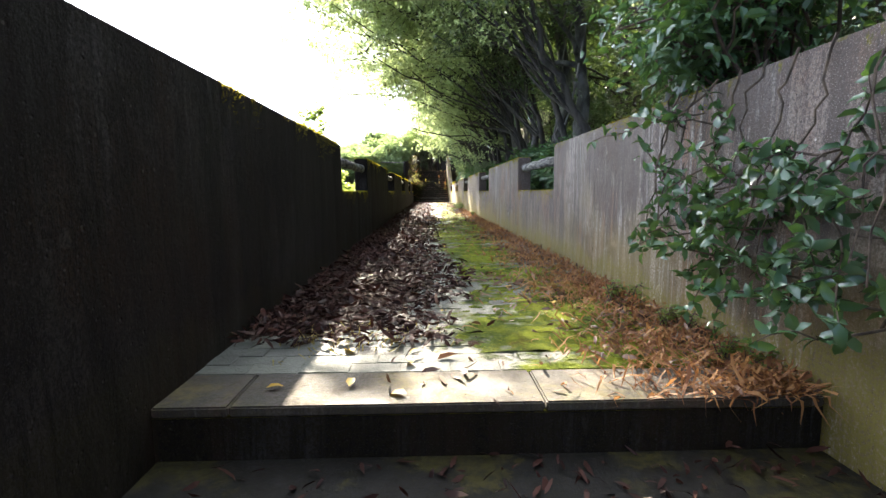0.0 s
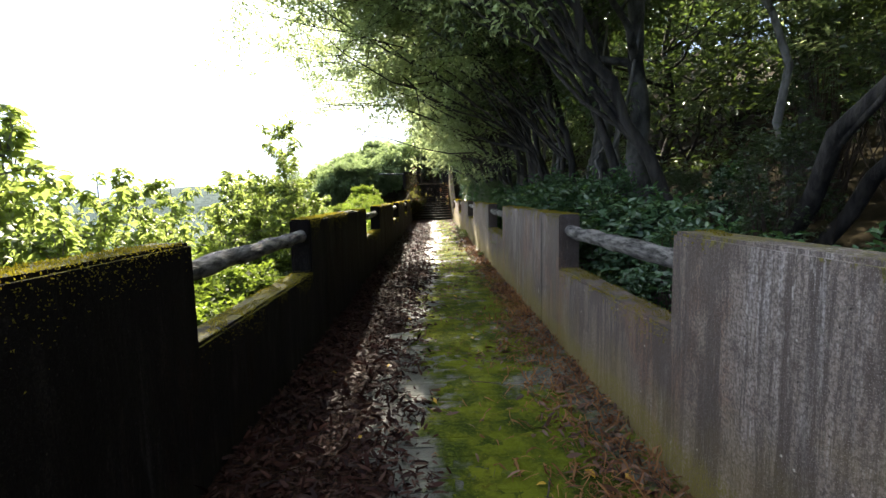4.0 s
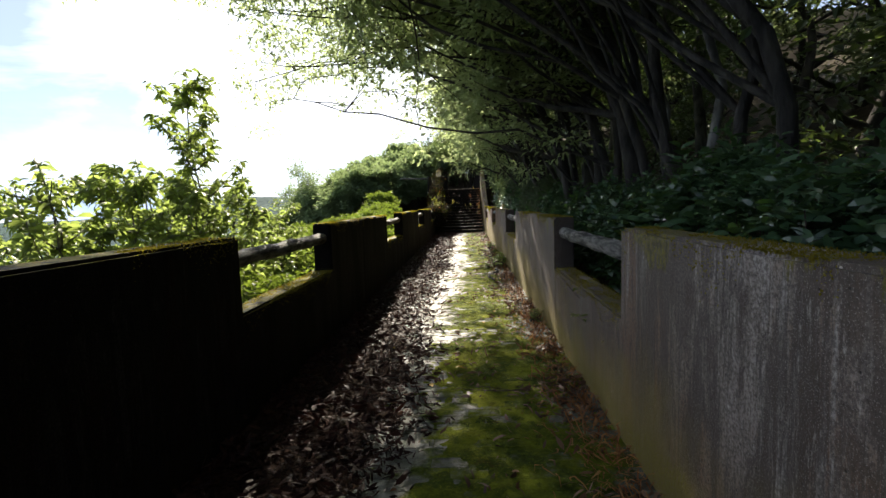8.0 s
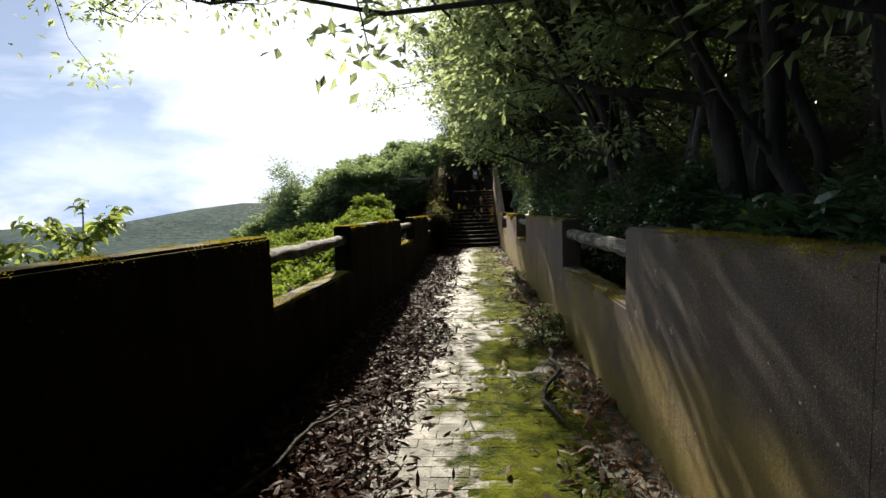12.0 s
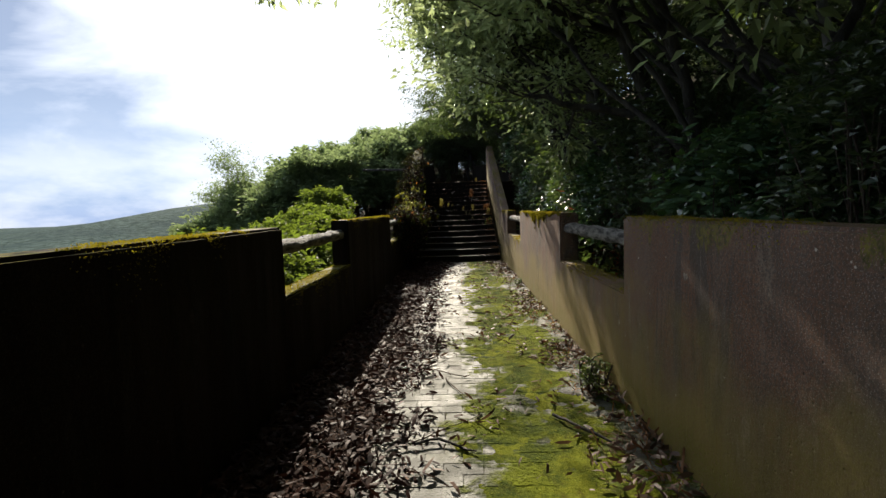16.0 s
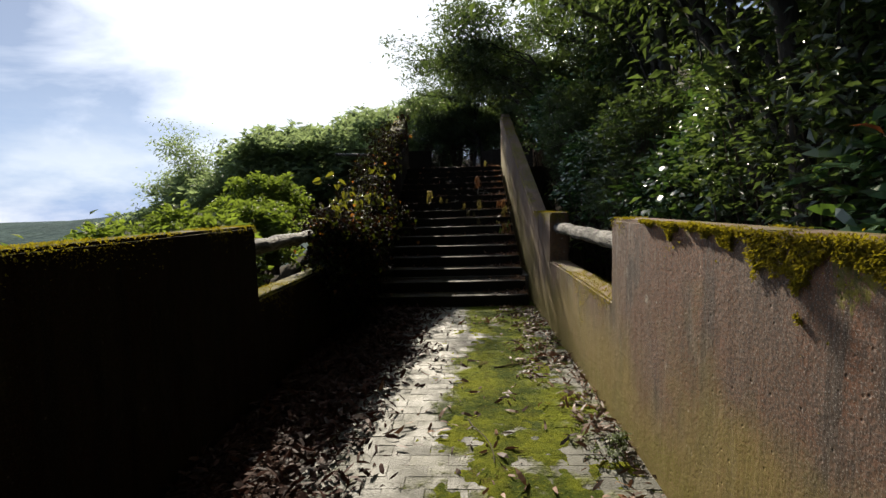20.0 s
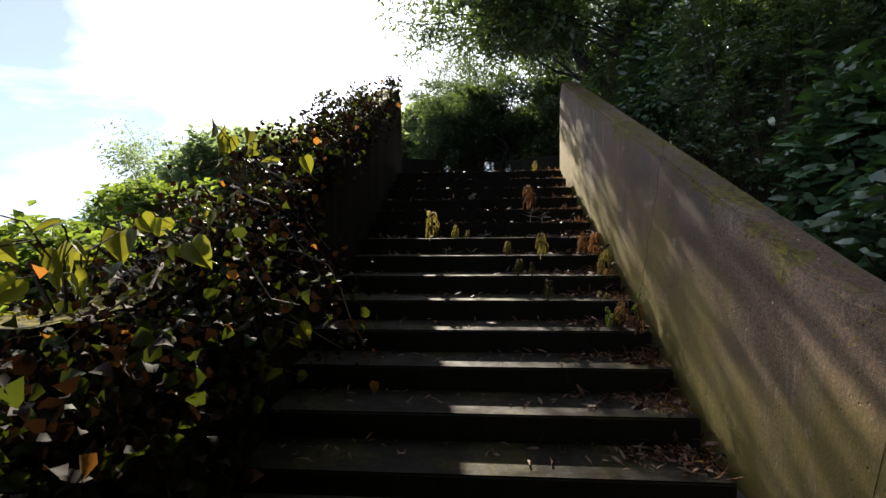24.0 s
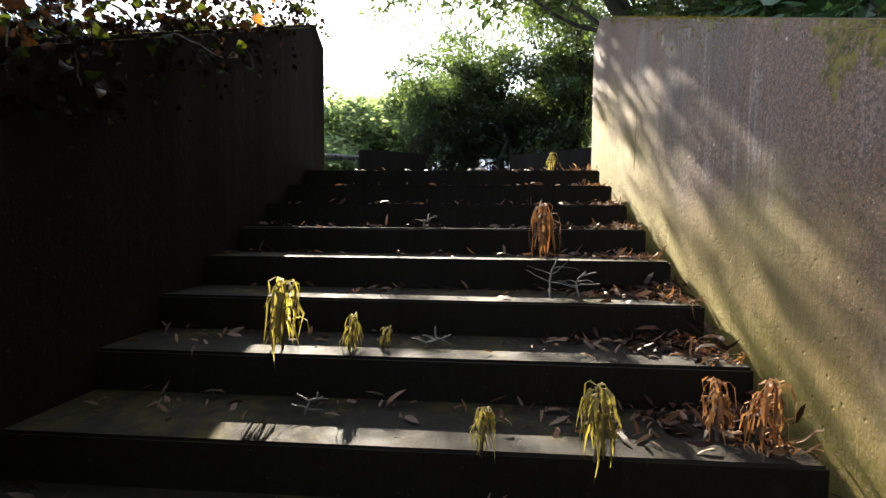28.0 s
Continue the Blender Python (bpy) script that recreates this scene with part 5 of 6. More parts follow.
# ---- vines over the stair wall ----
def vine_mass():
    root = empty("vine_thicket", "tangled vines with rust-brown and green leaves over the stair wall", "vine")
    rng = np.random.default_rng(31)
    wires, P, U = [], [], []
    slope = RISE / TREAD
    for k in range(150):
        y = 29.7 + rng.beta(1.0, 1.5) * 6.5
        cap = TOP + slope * max(y - FOOT, 0)
        bulge = 0.62 * math.exp(-(((y - 30.9) / 1.7) ** 2))
        x = XL - 0.35 + rng.uniform(0, 0.45)
        w = limb(rng, (x, y, cap + rng.uniform(-0.1, 0.12)), (rng.uniform(0.2, 1.2) * (0.35 + bulge), rng.normal() * 0.5, rng.uniform(-0.6, 0.1)), rng.uniform(0.4, 1.2) * (0.3 + bulge), 0.006, 0.002, 0.25, 7, -0.2)
        wires.append(w)
        for p, _ in w[1:]:
            for q in range(9):
                P.append(p + rng.normal(size=3) * (0.06, 0.08, 0.06))
    # the body of the thicket below its crest
    for k in range(13000):
        y = 29.3 + abs(rng.normal()) * 2.4
        if y > 36.2:
            continue
        cap = TOP + slope * max(y - FOOT, 0)
        bulge = 0.5 * math.exp(-(((y - 30.6) / 1.5) ** 2))
        z = cap - abs(rng.normal()) * (0.15 + bulge * 0.75)
        x = XL + 0.1 + bulge * (1 - 0.5 * max(cap - z, 0) / cap) * rng.uniform(0.35, 1.0) + rng.uniform(-0.3, 0.03)
        P.append(np.array((x, y, max(z, 0.1))))
    P = np.array(P)
    P = P[P[:, 2] < TOP + slope * np.maximum(P[:, 1] - FOOT, 0) + 0.2]
    v, f = tube(wires, 4)
    tagged(sheet("stem", v, f, TWIG, root), kind="stuff")
    kind = rng.random(len(P))
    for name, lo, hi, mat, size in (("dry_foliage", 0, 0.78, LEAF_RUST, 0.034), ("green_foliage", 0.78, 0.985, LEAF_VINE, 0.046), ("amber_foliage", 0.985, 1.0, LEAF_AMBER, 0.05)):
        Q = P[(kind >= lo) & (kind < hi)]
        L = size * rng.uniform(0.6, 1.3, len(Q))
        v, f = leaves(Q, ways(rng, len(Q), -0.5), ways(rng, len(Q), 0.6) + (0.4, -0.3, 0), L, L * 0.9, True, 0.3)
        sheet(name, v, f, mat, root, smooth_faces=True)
    return root


vine_mass()


def big_leaf_vine(at, count, spread, seed, size=0.13):
    """A shoot with broad leaves on thin stalks."""
    root = empty("broad_leaf_vine", "broad yellow-green vine leaves on thin stalks", "vine", group="broad vine leaves")
    rng = np.random.default_rng(seed)
    P = np.array(at) + rng.normal(size=(count, 3)) * spread
    for k, p in enumerate(P):
        stalk = [(np.array(at) + (p - np.array(at)) * 0.2 + (-0.04, 0.06, -0.12), 0.003), ((p + np.array(at)) / 2 + (0, 0, -0.01), 0.0025), (p, 0.002)]
        v, f = tube([stalk], 5)
        stalk_part = sheet("stalk", v, f, TWIG, root)
        L = size * rng.uniform(0.6, 1.15)
        v, f = heart_leaf(p, ways(rng, 1, -0.7, 0.6)[0], (ways(rng, 1, 0.6) + (0.35, -0.5, 0.2))[0], L, L * 0.85, 0.25)
        sheet("leaf", v, f, LEAF_BROAD, stalk_part, smooth_faces=True)


for at, count, spread, seed, size in (((-0.45, 31.8, 1.78), 12, (0.08, 0.2, 0.06), 3, 0.085), ((-0.4, 30.8, 1.36), 6, (0.1, 0.15, 0.06), 11, 0.09), ((-0.42, 31.4, 1.48), 4, (0.06, 0.1, 0.04), 12, 0.09), ((-0.5, 29.7, 1.3), 12, (0.1, 0.18, 0.05), 13, 0.075), ((-0.3, 31.3, 1.4), 3, (0.04, 0.1, 0.04), 4, 0.09), ((-0.16, 31.4, 1.16), 6, (0.06, 0.12, 0.06), 5, 0.08), ((-0.16, 31.35, 1.0), 5, (0.05, 0.1, 0.05), 6, 0.08), ((-0.3, 30.3, 0.8), 3, (0.03, 0.05, 0.06), 7, 0.12), ((-0.35, 29.9, 1.08), 2, (0.03, 0.05, 0.03), 8, 0.12), ((-0.5, 30.1, 1.5), 9, (0.1, 0.2, 0.06), 9, 0.09), ((-0.45, 30.9, 1.45), 8, (0.08, 0.2, 0.06), 10, 0.08)):
    big_leaf_vine(at, count, spread, seed, size)


# ---- plant hanging over the wall near the start ----
def hanging_branch():
    root = empty("hanging_branch", "evergreen branch with glossy leaves hanging over the wall", "branch")
    rng = np.random.default_rng(41)
    wires, P, D = [], [], []
    for k in range(66):
        y0, z0 = (rng.uniform(2.05, 2.9), rng.uniform(0.3, 0.9)) if k < 46 else (rng.uniform(2.9, 3.5), rng.uniform(0.45, 1.25))
        w = limb(rng, (XR - 0.04, y0, z0), (-0.7 * rng.uniform(0.3, 1), rng.normal() * 0.5, rng.uniform(-0.3, 0.35)), rng.uniform(0.2, 0.42), 0.005, 0.002, 0.28, 6, -0.1)
        wires.append(w)
        for p, _ in w[2:]:
            for q in range(5 if k < 46 else 3):
                b = ways(rng, 1, 0.1)[0]
                P.append(p), D.append(b)
    for k in range(9):
        y0 = 2.05 + 0.16 * k
        wires.append(sway(rng, (XR - 0.015, y0, 1.21), (XR - 0.1 - 0.1 * rng.random(), y0 + rng.normal() * 0.12, rng.uniform(0.35, 0.8)), 0.006, 0.003, 12, 0.03, 0.06))
    v, f = tube(wires, 5)
    tagged(sheet("stem", v, f, TWIG, root), kind="stuff")
    L = rng.uniform(0.04, 0.08, len(P))
    v, f = leaves(P, D, ways(rng, len(P), 1.0), L, L * 0.5, True)
    sheet("foliage", v, f, LEAF_SHRUB, root, smooth_faces=True)


hanging_branch()


# ---- withered weeds and dry grass ----
def weed(x, y, z, h, seed, mat, label, n=46):
    root = empty("withered_weed", label, "weed", group="withered weeds on the steps", at=(x, y, z))
    rng = np.random.default_rng(seed)
    stalk = limb(rng, (0, 0, -0.01), (0.05, -0.05, 1), h, 0.005, 0.003, 0.1, 6, 0.0)
    v, f = tube([stalk], 5)
    stalk_part = sheet("stalk", v, f, TWIG, root)
    P = [stalk[rng.integers(3, 7)][0] + rng.normal(size=3) * 0.005 for k in range(n)]
    v, f = ribbons(P, rng.uniform(0, 6.28, n), h * rng.uniform(0.3, 0.75, n), h * rng.uniform(0.03, 0.075, n), rng.uniform(1.1, 1.6, n), seed + 1)
    sheet("foliage", v, f, mat, stalk_part)


def step_top(k):
    return FOOT + (k - 1) * TREAD, k * RISE


for k, x, dy, h, mat, text in ((10, 0.15, 0.05, 0.24, DRY_WEED, "yellow-green withered weed drooping on a step"), (10, 0.36, 0.1, 0.12, DRY_WEED, "small yellow withered weed on a step"), (10, 0.47, 0.12, 0.08, DRY_WEED, "small withered weed on a step"), (12, 1.1, 0.08, 0.26, DRY_GRASS, "tall brown withered weed on a step"), (9, 0.81, -0.004, 0.12, DRY_WEED, "brown withered weed at a step edge"), (9, 1.08, -0.004, 0.18, DRY_WEED, "green drooping weed at a step edge"), (8, 0.88, 0.02, 0.13, WEED_GREY, "drooping grey-green weed at a step edge"), (8, 0.98, 0.02, 0.1, WEED_GREY, "drooping grey-green weed at a step edge"), (7, 1.05, 0.0, 0.14, WEED_GREY, "withered grey weed on a step"), (8, 1.5, 0.08, 0.2, DRY_WEED, "yellow withered weed beside the stair wall"), (9, 1.5, 0.1, 0.18, DRY_GRASS, "orange withered weed beside the stair wall"), (9, 1.42, 0.12, 0.16, DRY_GRASS, "orange withered weed beside the stair wall"), (16, 1.3, 0.1, 0.14, DRY_WEED, "pale weed on the top step")):
    y, z = step_top(k)
    weed(x, y + dy, z, h, k * 7 + int(x * 100), mat, text)


def branching_weed(x, y, z, h, seed, stalks, label):
    """Thin stalks that spread from one root, each with a few drooping leaves of its own colour."""
    root = empty("withered_weed", label, "weed", group="withered weeds on the steps", at=(x, y, z))
    rng = np.random.default_rng(seed)
    for lean_x, lean_y, tall, mat in stalks:
        path = limb(rng, (0, 0, -0.01), (lean_x, lean_y, 1), h * tall, 0.005, 0.002, 0.2, 7, 0.02)
        v, f = tube([path], 5)
        stalk = sheet("stalk", v, f, TWIG, root)
        n = 13
        P = [path[rng.integers(2, 8)][0] for k in range(n)]
        v, f = ribbons(P, rng.uniform(0, 6.28, n), rng.uniform(0.05, 0.1, n), rng.uniform(0.012, 0.02, n), rng.uniform(0.7, 1.5, n), int(rng.integers(1, 9999)))
        sheet("foliage", v, f, mat, stalk)


y, z = step_top(6)
branching_weed(1.47, y + 0.12, z, 0.27, 61, ((-0.75, -0.1, 0.95, DRY_WEED), (-0.3, -0.3, 0.7, DRY_GRASS), (-0.1, 0.0, 1.05, DRY_WEED), (0.05, -0.3, 0.8, DRY_GRASS), (-0.5, 0.1, 0.6, LEAF_BRIGHT)), "yellow and orange withered weed against the stair wall")
branching_weed(1.53, y - 0.02, z - 0.002, 0.27, 67, ((-0.15, -0.5, 1.0, LEAF_BRIGHT), (0.05, -0.6, 0.7, DRY_GRASS), (-0.25, -0.2, 0.8, DRY_GRASS)), "branching weed with green tips and orange leaves")


def dead_twig(x, y, z, h, seed):
    """A bare branched twig that stands on a tread."""
    rng = np.random.default_rng(seed)
    stem = sway(rng, (x, y, z), (x + 0.03, y + 0.02, z + h), 0.005, 0.003, 6, 0.015)
    paths = [stem] + [limb(rng, stem[2 + k % 3][0], ((-1) ** k * 0.9, rng.normal() * 0.4, 0.35), h * rng.uniform(0.6, 1.0), 0.003, 0.0015, 0.2, 5, -0.03) for k in range(5)]
    v, f = tube(paths, 5)
    return tagged(sheet("dead_twig", v, f, BARK_PALE, smooth_faces=True), "bare pale branched twig standing on a step", "twig", "bare twigs on the steps")


for k, x, dy, h, seed in ((11, 1.08, 0.12, 0.16, 1), (11, 1.2, 0.16, 0.1, 2), (10, 0.62, 0.14, 0.07, 3), (9, 0.3, 0.18, 0.06, 4), (13, 0.5, 0.1, 0.08, 5)):
    y, z = step_top(k)
    dead_twig(x, y + dy, z, h, seed)


def blades(name, spots, seed, mat, h, label, category):
    rng = np.random.default_rng(seed)
    P = np.array(spots)
    L = h * rng.uniform(0.4, 1.3, len(P))
    v, f = ribbons(P, rng.uniform(0, 6.28, len(P)), L * 1.5, 0.003 + L * rng.uniform(0.01, 0.06, len(P)), rng.uniform(0.15, 0.8, len(P)), seed)
    return tagged(sheet(name, v, f, mat), label, category, kind="stuff")


rng = np.random.default_rng(91)
spots = []
for k in range(9000):
    y = 2.3 + rng.beta(0.75, 2.6) * 28
    dense = 0.5 + 0.5 * noise.noise(Vector((0.3, y * 1.3, 0)))
    if rng.random() > 0.25 + dense:
        continue
    wide = 0.5 if y < 9 else 0.28
    spots.append((XR - 0.02 - abs(rng.normal()) * wide * 0.6, y, 0.0))
blades("dry_grass", spots, 1, DRY_GRASS, 0.16, "reddish brown dry grass along the wall foot", "grass")
spots = [(0.0 + rng.normal() * 0.16, 3.0 + rng.normal() * 0.12, 0.0) for k in range(140)]
blades("dry_grass", spots, 2, DRY_WEED, 0.09, "sunlit dry grass in the leaf litter", "grass")
spots = []
for k in range(900):
    n = rng.integers(1, 17)
    y, z = step_top(n)
    spots.append((XR - 0.1 + abs(rng.normal()) * -0.07, y + rng.uniform(0.03, 0.3), z))
blades("dry_grass", spots, 3, DRY_GRASS, 0.1, "rust-coloured dry plants in the gap beside the steps", "grass")


# ---- fallen leaves ----
def litter(name, spots, seed, label, mat, size=0.07):
    rng = np.random.default_rng(seed)
    P = np.array(spots)
    n = len(P)
    D = ways(rng, n, 0.05, 0.35)
    U = ways(rng, n, 1.5, 1.0)
    L = size * rng.uniform(0.5, 1.4, n)
    v, f = leaves(P, D, U, L, L * rng.uniform(0.16, 0.34, n), False, rng.uniform(-0.1, 0.5, (n, 1)))
    return tagged(sheet(name, v, f, mat), label, "leaf litter", kind="stuff")


spots = []
for k in range(40000):
    y = rng.uniform(2.9, 31.0)
    edge = 0.46 + 0.26 * noise.noise(Vector((1.7, y * 0.45, 0))) + 0.12 * noise.noise(Vector((5.7, y * 2.1, 0)))
    edge += 0.2 * noise.noise(Vector((2.2, y * 5.0, 4)))
    if 14 < y < 31:
        edge -= 0.12
    x = XL + 0.02 + rng.random() ** 1.15 * (edge - XL) + abs(rng.normal()) * 0.12 * (rng.random() < 0.3)
    if noise.noise(Vector((x * 2.2, y * 1.6, 3))) < -0.45 and x > 0.1:
        continue
    pile = 0.05 * (1 - (x - XL) / 1.1)
    spots.append((x, y, 0.012 + rng.random() * max(pile, 0.014)))
litter("leaf_litter", spots, 5, "thick brown fallen leaves along the dark parapet", LITTER)
spots = []
for k in range(15000):
    y = rng.uniform(2.3, 31.0)
    x = XR - abs(rng.normal()) * (0.45 if y < 10 else 0.3) if rng.random() < 0.62 else rng.uniform(0.2, XR)
    drift = noise.noise(Vector((x * 1.8, y * 1.1, 9))) + 0.5 * noise.noise(Vector((x * 5, y * 4, 2)))
    if x > XL and drift > (0.12 if x < 1.35 else -0.1) or rng.random() < 0.07:
        spots.append((x, y, 0.006 + rng.random() * 0.02))
litter("leaf_litter", spots, 6, "scattered brown fallen leaves on the mossy bricks", LITTER_TAN)
spots = []
for k in range(2600):
    n = rng.integers(1, 17)
    y, z = step_top(n)
    x = XR - 0.12 - abs(rng.normal()) * 0.25 if rng.random() < 0.62 else rng.uniform(XL + 0.15, XR - 0.1)
    spots.append((x, y + TREAD - 0.03 - min(abs(rng.normal()) * 0.11, TREAD - 0.08), z + 0.004 + rng.random() * 0.015))
heap = []
for n in range(3, 12):
    y, z = step_top(n)
    for k in range(90):
        a, b = abs(rng.normal()) * 0.2, abs(rng.normal()) * 0.09
        heap.append((XR - 0.07 - min(a, 0.7), y + TREAD - 0.03 - min(b, 0.22), z + 0.004 + rng.random() * 0.085 * max(0.1, 1.0 - a * 2.2 - b * 2.5)))
lower_spots = []
for k in range(700):
    n = rng.integers(1, 5)
    lower_spots.append((XL + 0.05 + rng.beta(1.6, 0.9) * (XR - XL - 0.1), START - n * LOW_TREAD + rng.uniform(0.05, 0.38), -n * LOW_RISE + 0.004 + rng.random() * 0.02))
litter("leaf_litter", spots, 7, "brown fallen leaves on the stair treads", LITTER_TAN, 0.055)
litter("leaf_litter", heap, 17, "dark curled leaves heaped at the back of the treads", LITTER, 0.065)
litter("leaf_litter", lower_spots, 8, "dark brown fallen leaves on the lower steps", LITTER, 0.06)


def leaf_mould():
    """Dark crumbled leaves that fill the gaps of the litter."""
    step = 0.035
    xs, ys = np.arange(XL + 0.005, 1.0, step), np.arange(2.9, FOOT - 0.02, step)
    X, Y = np.meshgrid(xs, ys)
    Z = np.empty(X.size)
    for i, (x, y) in enumerate(zip(X.ravel(), Y.ravel())):
        edge = 0.36 + 0.26 * noise.noise(Vector((1.7, y * 0.45, 0))) + 0.12 * noise.noise(Vector((5.7, y * 2.1, 0))) + 0.2 * noise.noise(Vector((2.2, y * 5.0, 4))) - (0.12 if y > 14 else 0.0)
        grow = min((edge - x) / 0.3, 1.0) * min((y - 2.95) / 0.4, 1.0) + 0.5 * noise.noise(Vector((x * 6, y * 6, 8)))
        Z[i] = -0.006 + max(min(grow, 1.0), 0.0) * 0.022 + 0.004 * noise.noise(Vector((x * 20, y * 20, 4)))
    n, m = X.shape
    idx = np.arange(n * m).reshape(n, m)
    quads = np.stack([idx[:-1, :-1], idx[:-1, 1:], idx[1:, 1:], idx[1:, :-1]], -1).reshape(-1, 4)
    keep = Z[quads].max(axis=1) > -0.003
    return tagged(sheet("leaf_mould", np.stack([X.ravel(), Y.ravel(), Z], 1), quads[keep], HUMUS, smooth_faces=True), "dark crumbled leaf mould under the litter", "leaf litter", kind="stuff")


leaf_mould()


# ---- twigs lying on the paving ----
rng = np.random.default_rng(55)
for k in range(70):
    y = 3.2 + rng.beta(1, 1.1) * 27
    x = rng.uniform(-0.45, 1.5)
    a = rng.uniform(0, 6.28)
    path = limb(rng, (x, y, 0.012), (math.cos(a), math.sin(a), 0.0), rng.uniform(0.15, 0.55), rng.uniform(0.003, 0.007), 0.002, 0.16, 6, 0.0)
    path = [((p[0], p[1], 0.012 + 0.12 * abs(p[2] - 0.012)), r) for p, r in path]
    if not all(XL + 0.03 < p[0] < XR - 0.03 for p, _ in path):
        continue
    v, f = tube([path], 5)
    tagged(sheet("fallen_twig", v, f, TWIG), "thin dry twig lying among fallen leaves", "twig", "fallen twigs on the walkway")


# bright leaves fallen one by one
for k in range(34):
    x, y = rng.uniform(-0.3, 1.5), START + 0.05 + rng.beta(0.7, 2.2) * 26
    L = rng.uniform(0.05, 0.085)
    v, f = leaves([(0, 0, 0)], [(1, 0, 0.05)], [(0, 0, 1)], L, L * 0.55, True, 0.12)
    one = sheet("fallen_leaf", v, f, LEAF_YELLOW, smooth_faces=True)
    one.matrix_world = pose(x, y, 0.012, rng.normal() * 6, rng.normal() * 6, rng.uniform(0, 360))
    tagged(one, "single yellow fallen leaf on the paving", "leaf", "yellow fallen leaves")


# ---- moss cushions on the caps and sills ----
def moss_on(name, seed, count, x0, x1, tops, label, hang):
    rng = np.random.default_rng(seed)
    P = []
    for k in range(count):
        y = rng.uniform(3.0, 36.0)
        x = rng.uniform(x0, x1)
        z = tops(y)
        if noise.noise(Vector((x0 * 3, y * 0.9, 1))) + 0.6 * noise.noise(Vector((x * 9, y * 4.5, 5))) < (-0.02 if x0 > 0 else -0.12):
            continue
        if rng.random() < hang:
            edge = x1 if x1 < 0.5 else x0
            drop = abs(rng.normal()) * 0.12 * max(0, 0.4 + 1.6 * noise.noise(Vector((7, y * 2.5, 2))))
            P.append((edge + (0.004 if edge < 0.5 else -0.004), y, z - drop))
        else:
            P.append((x, y, z))
    P = np.array(P)
    L = rng.uniform(0.005, 0.013, len(P))
    v, f = leaves(P, ways(rng, len(P), 0.7), ways(rng, len(P), 0.5), L, L * 0.6, None)
    return tagged(sheet(name, v, f, MOSS_TUFT), label, "moss", kind="stuff")


def cap_height(holes):
    def height(y):
        if any(a < y < b for a, b in holes):
            return SILL
        return TOP + CAP_SLOPE * max(y - CAP_FOOT, 0)

    return height


moss_on("moss", 1, 80000, XR, XR + THICK, cap_height(OPEN_R), "yellow-green moss on the cap of the parapet", 0.22)
moss_on("moss", 2, 80000, XL - THICK, XL, cap_height(OPEN_L), "bright moss on the cap of the dark parapet", 0.2)
def moss_floor():
    """A cushioned sheet of moss that rises out of the paving where it grows and dips under it elsewhere."""
    step = 0.026
    xs, ys = np.arange(0.0, XR - 0.01, step), np.arange(START + 0.5, FOOT - 0.02, step)
    X, Y = np.meshgrid(xs, ys)
    Z = np.empty(X.size)
    for i, (x, y) in enumerate(zip(X.ravel(), Y.ravel())):
        wide = noise.noise(Vector((x * 1.4, y * 0.8, 11)))
        mid = noise.noise(Vector((x * 4.5, y * 3.5, 12)))
        fine = noise.noise(Vector((x * 15, y * 15, 13)))
        left = 0.34 + 0.24 * noise.noise(Vector((3, y * 0.6, 14))) + 0.14 * noise.noise(Vector((4, y * 2.2, 14))) + (0.3 * min(1.0, max(0.0, (y - 12.5) / 2.5)))
        right = 1.25 + 0.2 * noise.noise(Vector((6, y * 0.5, 14))) + (0.36 if y > 13 else 0.0)
        inside = min((x - left) / 0.4, (right - x) / 0.4, 1.0)
        grow = 0.5 * inside + 0.55 * wide + 0.62 * mid + 0.45 * fine - (0.16 if y > 8 else 0.28)
        Z[i] = -0.004 + min(max(grow, 0.0), 0.7) * 0.02 + 0.0025 * fine * (grow > 0) + 0.0015 * noise.noise(Vector((x * 45, y * 45, 15)))
    n, m = X.shape
    idx = np.arange(n * m).reshape(n, m)
    quads = np.stack([idx[:-1, :-1], idx[:-1, 1:], idx[1:, 1:], idx[1:, :-1]], -1).reshape(-1, 4)
    keep = Z[quads].max(axis=1) > -0.0035
    return tagged(sheet("moss", np.stack([X.ravel(), Y.ravel(), Z], 1), quads[keep], MOSS_MAT, smooth_faces=True), "cushions of yellow-green moss over the bricks", "moss", kind="stuff")


moss_floor()


def moss_drape():
    """A thick moss cushion that hangs over the edge of the wall."""
    rng = np.random.default_rng(81)
    P = []
    for k in range(70000):
        y = rng.uniform(24.6, 27.4)
        deep = (0.06 + 0.3 * math.exp(-(((y - 26.15) / 0.5) ** 2))) * (0.55 + 0.7 * noise.noise(Vector((2, y * 3.2, 3))) + 0.5 * noise.noise(Vector((9, y * 14, 3))))
        drop = rng.random() * max(deep, 0.0)
        clump = noise.noise(Vector((y * 9, drop * 9, 5))) + 0.6 * noise.noise(Vector((y * 30, drop * 30, 6)))
        if deep < 0.01 or clump < 0.9 * drop / deep - 0.4:
            continue
        P.append((XR - 0.002 - 0.02 * rng.random() * (1 - drop / deep), y, TOP - drop + 0.004))
    L = rng.uniform(0.006, 0.015, len(P))
    v, f = leaves(P, ways(rng, len(P), -0.5) + (-0.5, 0, 0), ways(rng, len(P), 0.4), L, L * 0.5, None)
    return tagged(sheet("moss", v, f, MOSS_TUFT), "thick yellow moss draped over the wall edge", "moss", kind="stuff")


moss_drape()


# ---- branch and leafy weeds at the wall foot ----
rng = np.random.default_rng(63)
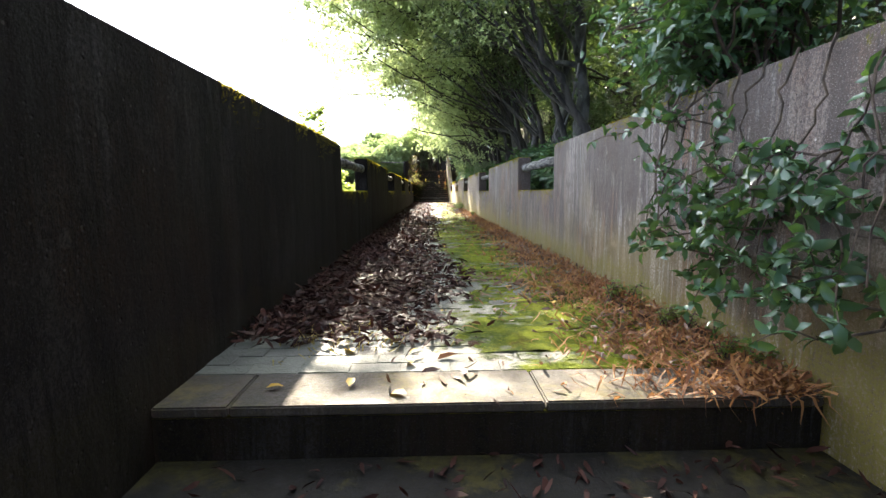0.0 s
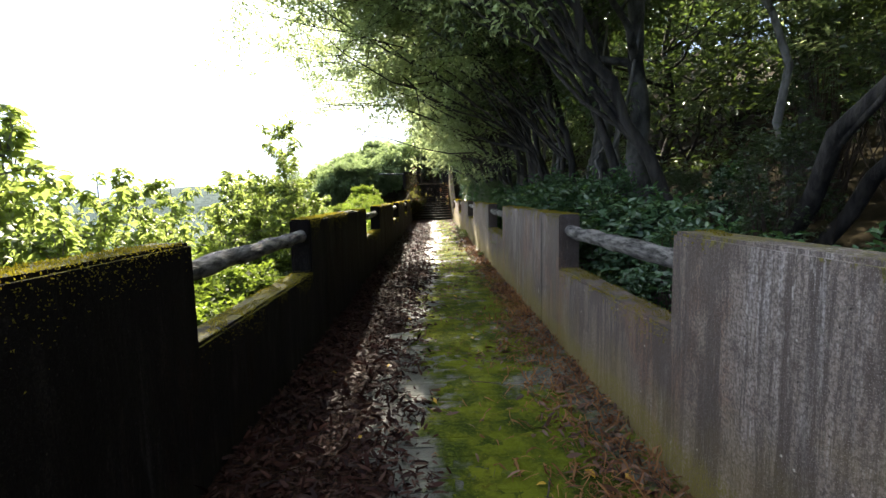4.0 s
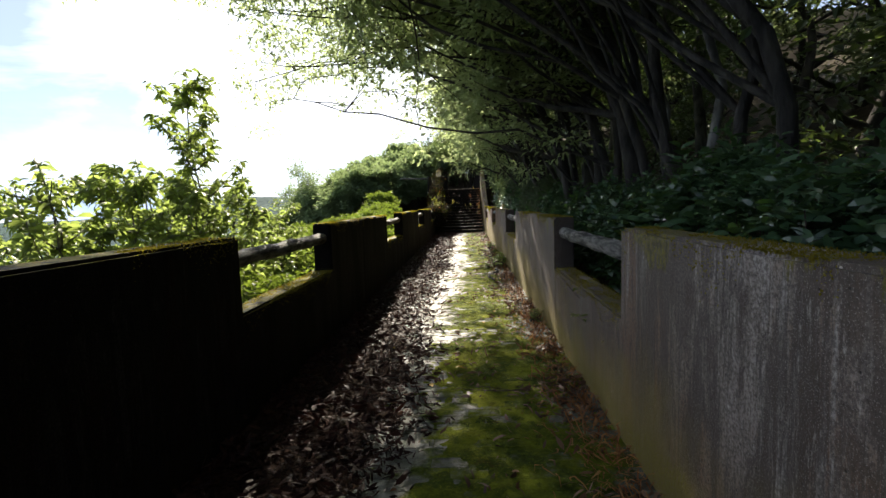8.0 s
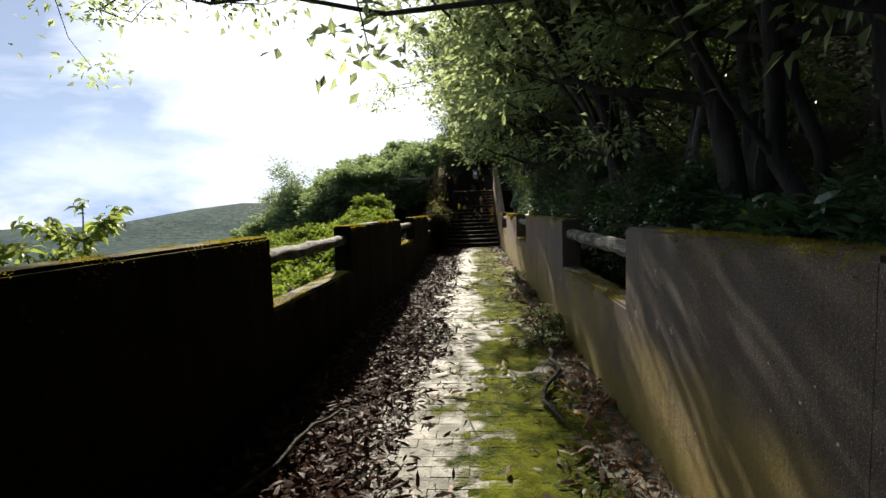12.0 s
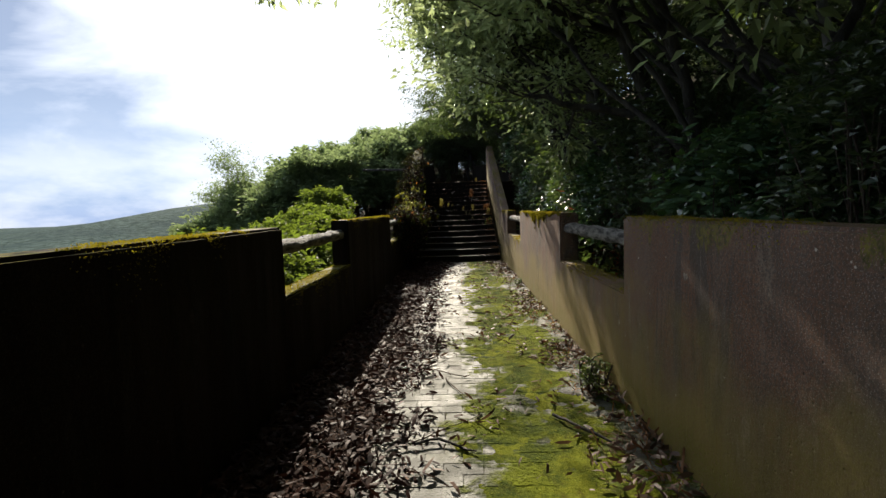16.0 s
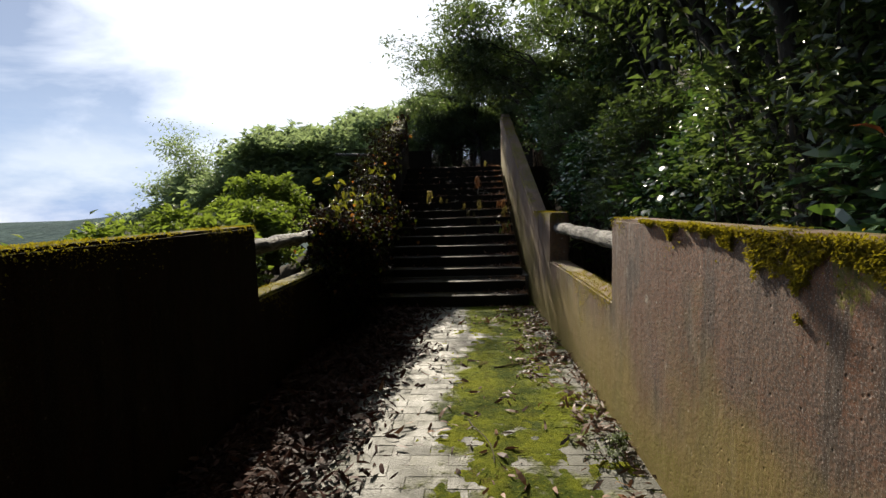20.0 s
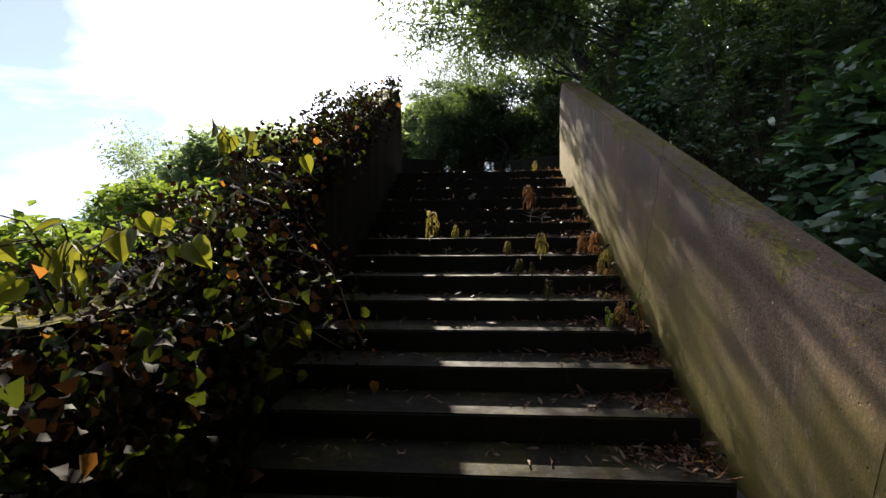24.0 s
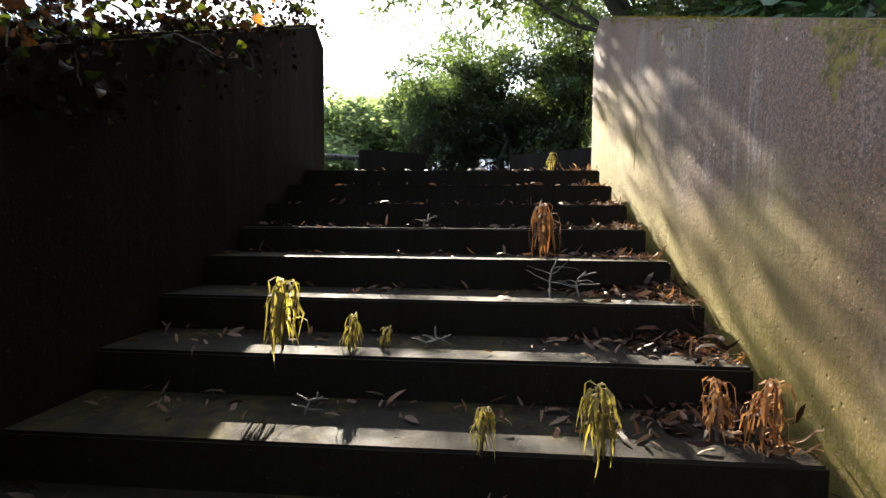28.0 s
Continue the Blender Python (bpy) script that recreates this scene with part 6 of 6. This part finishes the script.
for pts, r in ((((1.47, 18.7, 0.03), (1.4, 18.2, 0.05), (1.43, 17.95, 0.05), (1.24, 17.5, 0.04), (1.22, 17.38, 0.03), (1.31, 17.05, 0.02)), 0.018), (((-0.45, 16.1, 0.04), (-0.25, 16.5, 0.07), (-0.2, 16.9, 0.09), (-0.1, 17.2, 0.06)), 0.012), (((1.18, 22.5, 0.02), (1.3, 22.3, 0.03), (1.42, 22.15, 0.02)), 0.01), (((0.36, 22.16, 0.02), (0.5, 22.2, 0.03), (0.7, 22.08, 0.02)), 0.008), (((-0.1, 10.9, 0.03), (0.15, 10.7, 0.05), (0.32, 10.55, 0.03)), 0.012)):
    path = []
    for a, b in zip(pts, pts[1:]):
        path += sway(rng, a, b, r, r * 0.85, 4, 0.012)[:-1]
    path.append((np.array(pts[-1]), r * 0.5))
    v, f = tube([path], 7)
    tagged(sheet("fallen_branch", v, f, BARK, smooth_faces=True), "crooked dead branch lying among the leaves", "branch", "fallen branches")
W_FOOT = make_shrub("small leafy weed rooted at the foot of the wall", 29, 0.42, 0.34, 9, 52, 0.052, LEAF_BRIGHT, "weed", "weed", slim=0.4)
for x, y, s in ((1.52, 18.9, 1.3), (1.55, 19.6, 1.1), (1.55, 22.95, 1.0), (1.58, 21.4, 0.6), (1.6, 3.1, 0.5), (1.55, 3.7, 0.6), (1.58, 2.6, 0.4), (1.6, 14.2, 0.6), (1.6, 27.4, 0.5)):
    place(W_FOOT, x, y, 40 * y, s, 0.03)
PATTERNS.append(W_FOOT)
for p in PATTERNS:
    retire(p)

# ---- landing slabs and brick paving, last ----
deck = empty("pavement", "brick paving half covered with moss", "pavement", "structure")
part("bed", box(bmesh.new(), XL - 0.1, XR + 0.1, START + 0.285, FOOT + 0.3, -0.06, -0.0022), PAVER_BED, deck)
for a, b in ((XL, -0.32), (-0.316, 0.735), (0.741, XR)):
    part("slab", box(bmesh.new(), a, b, START, START + 0.288, -0.034, 0.002, 0.006), STONE_SLAB, deck)
part("riser", box(bmesh.new(), XL, XR, START + 0.004, START + 0.28, -0.21, -0.034, 0.003), CONCRETE_SHADED, deck)


def brick_data(seed):
    rng = np.random.default_rng(seed)
    a, b, t = 0.0985, 0.0488, 0.0016
    v = [(-a, -b, -0.05), (a, -b, -0.05), (a, b, -0.05), (-a, b, -0.05), (-a, -b, -t), (a, -b, -t), (a, b, -t), (-a, b, -t)]
    v += [(-a + t, -b + t, 0), (a - t, -b + t, 0), (a - t, b - t, 0), (-a + t, b - t, 0)]
    v = np.array(v) + rng.normal(size=(12, 3)) * 0.0009
    f = [(0, 1, 5, 4), (1, 2, 6, 5), (2, 3, 7, 6), (3, 0, 4, 7), (4, 5, 9, 8), (5, 6, 10, 9), (6, 7, 11, 10), (7, 4, 8, 11), (8, 9, 10, 11)]
    return v, np.array(f)


SHAPES = []
for k in range(6):
    v, f = brick_data(k)
    o = sheet("brick", v, f, PAVER, deck)
    SHAPES.append(o.data)
    bpy.data.objects.remove(o)
bricks_v, bricks_f, count, single = [], [], 0, 0
rng = np.random.default_rng(101)
row, y = 0, START + 0.294 + 0.05
while y < FOOT - 0.04:
    x = XL + 0.1 - (0.1 if row % 2 else 0.0)
    while x < XR + 0.05:
        if x > XL - 0.02 and x < XR:
            h = rng.normal() * 0.0011 + 0.0004 + 0.004 * noise.noise(Vector((x, y * 0.8, 0)))
            tilt = rng.normal(size=3) * (0.5, 0.4, 0.4)
            k = int(rng.integers(6))
            if 21.6 < y < 27.0 and 0.2 < x < 1.35 and single < 300:
                o = new("brick", SHAPES[k])
                o.parent = deck
                o.matrix_world = pose(x, y, h, *tilt)
                single += 1
            else:
                v, f = brick_data(k)
                m = np.array(pose(x, y, h, *tilt))
                bricks_v.append(v @ m[:3, :3].T + m[:3, 3]), bricks_f.append(f + count)
                count += 12
        x += 0.2
    row, y = row + 1, y + 0.1
tagged(sheet("brick_rest", np.concatenate(bricks_v), np.concatenate(bricks_f), PAVER_FAR, deck), kind="stuff")
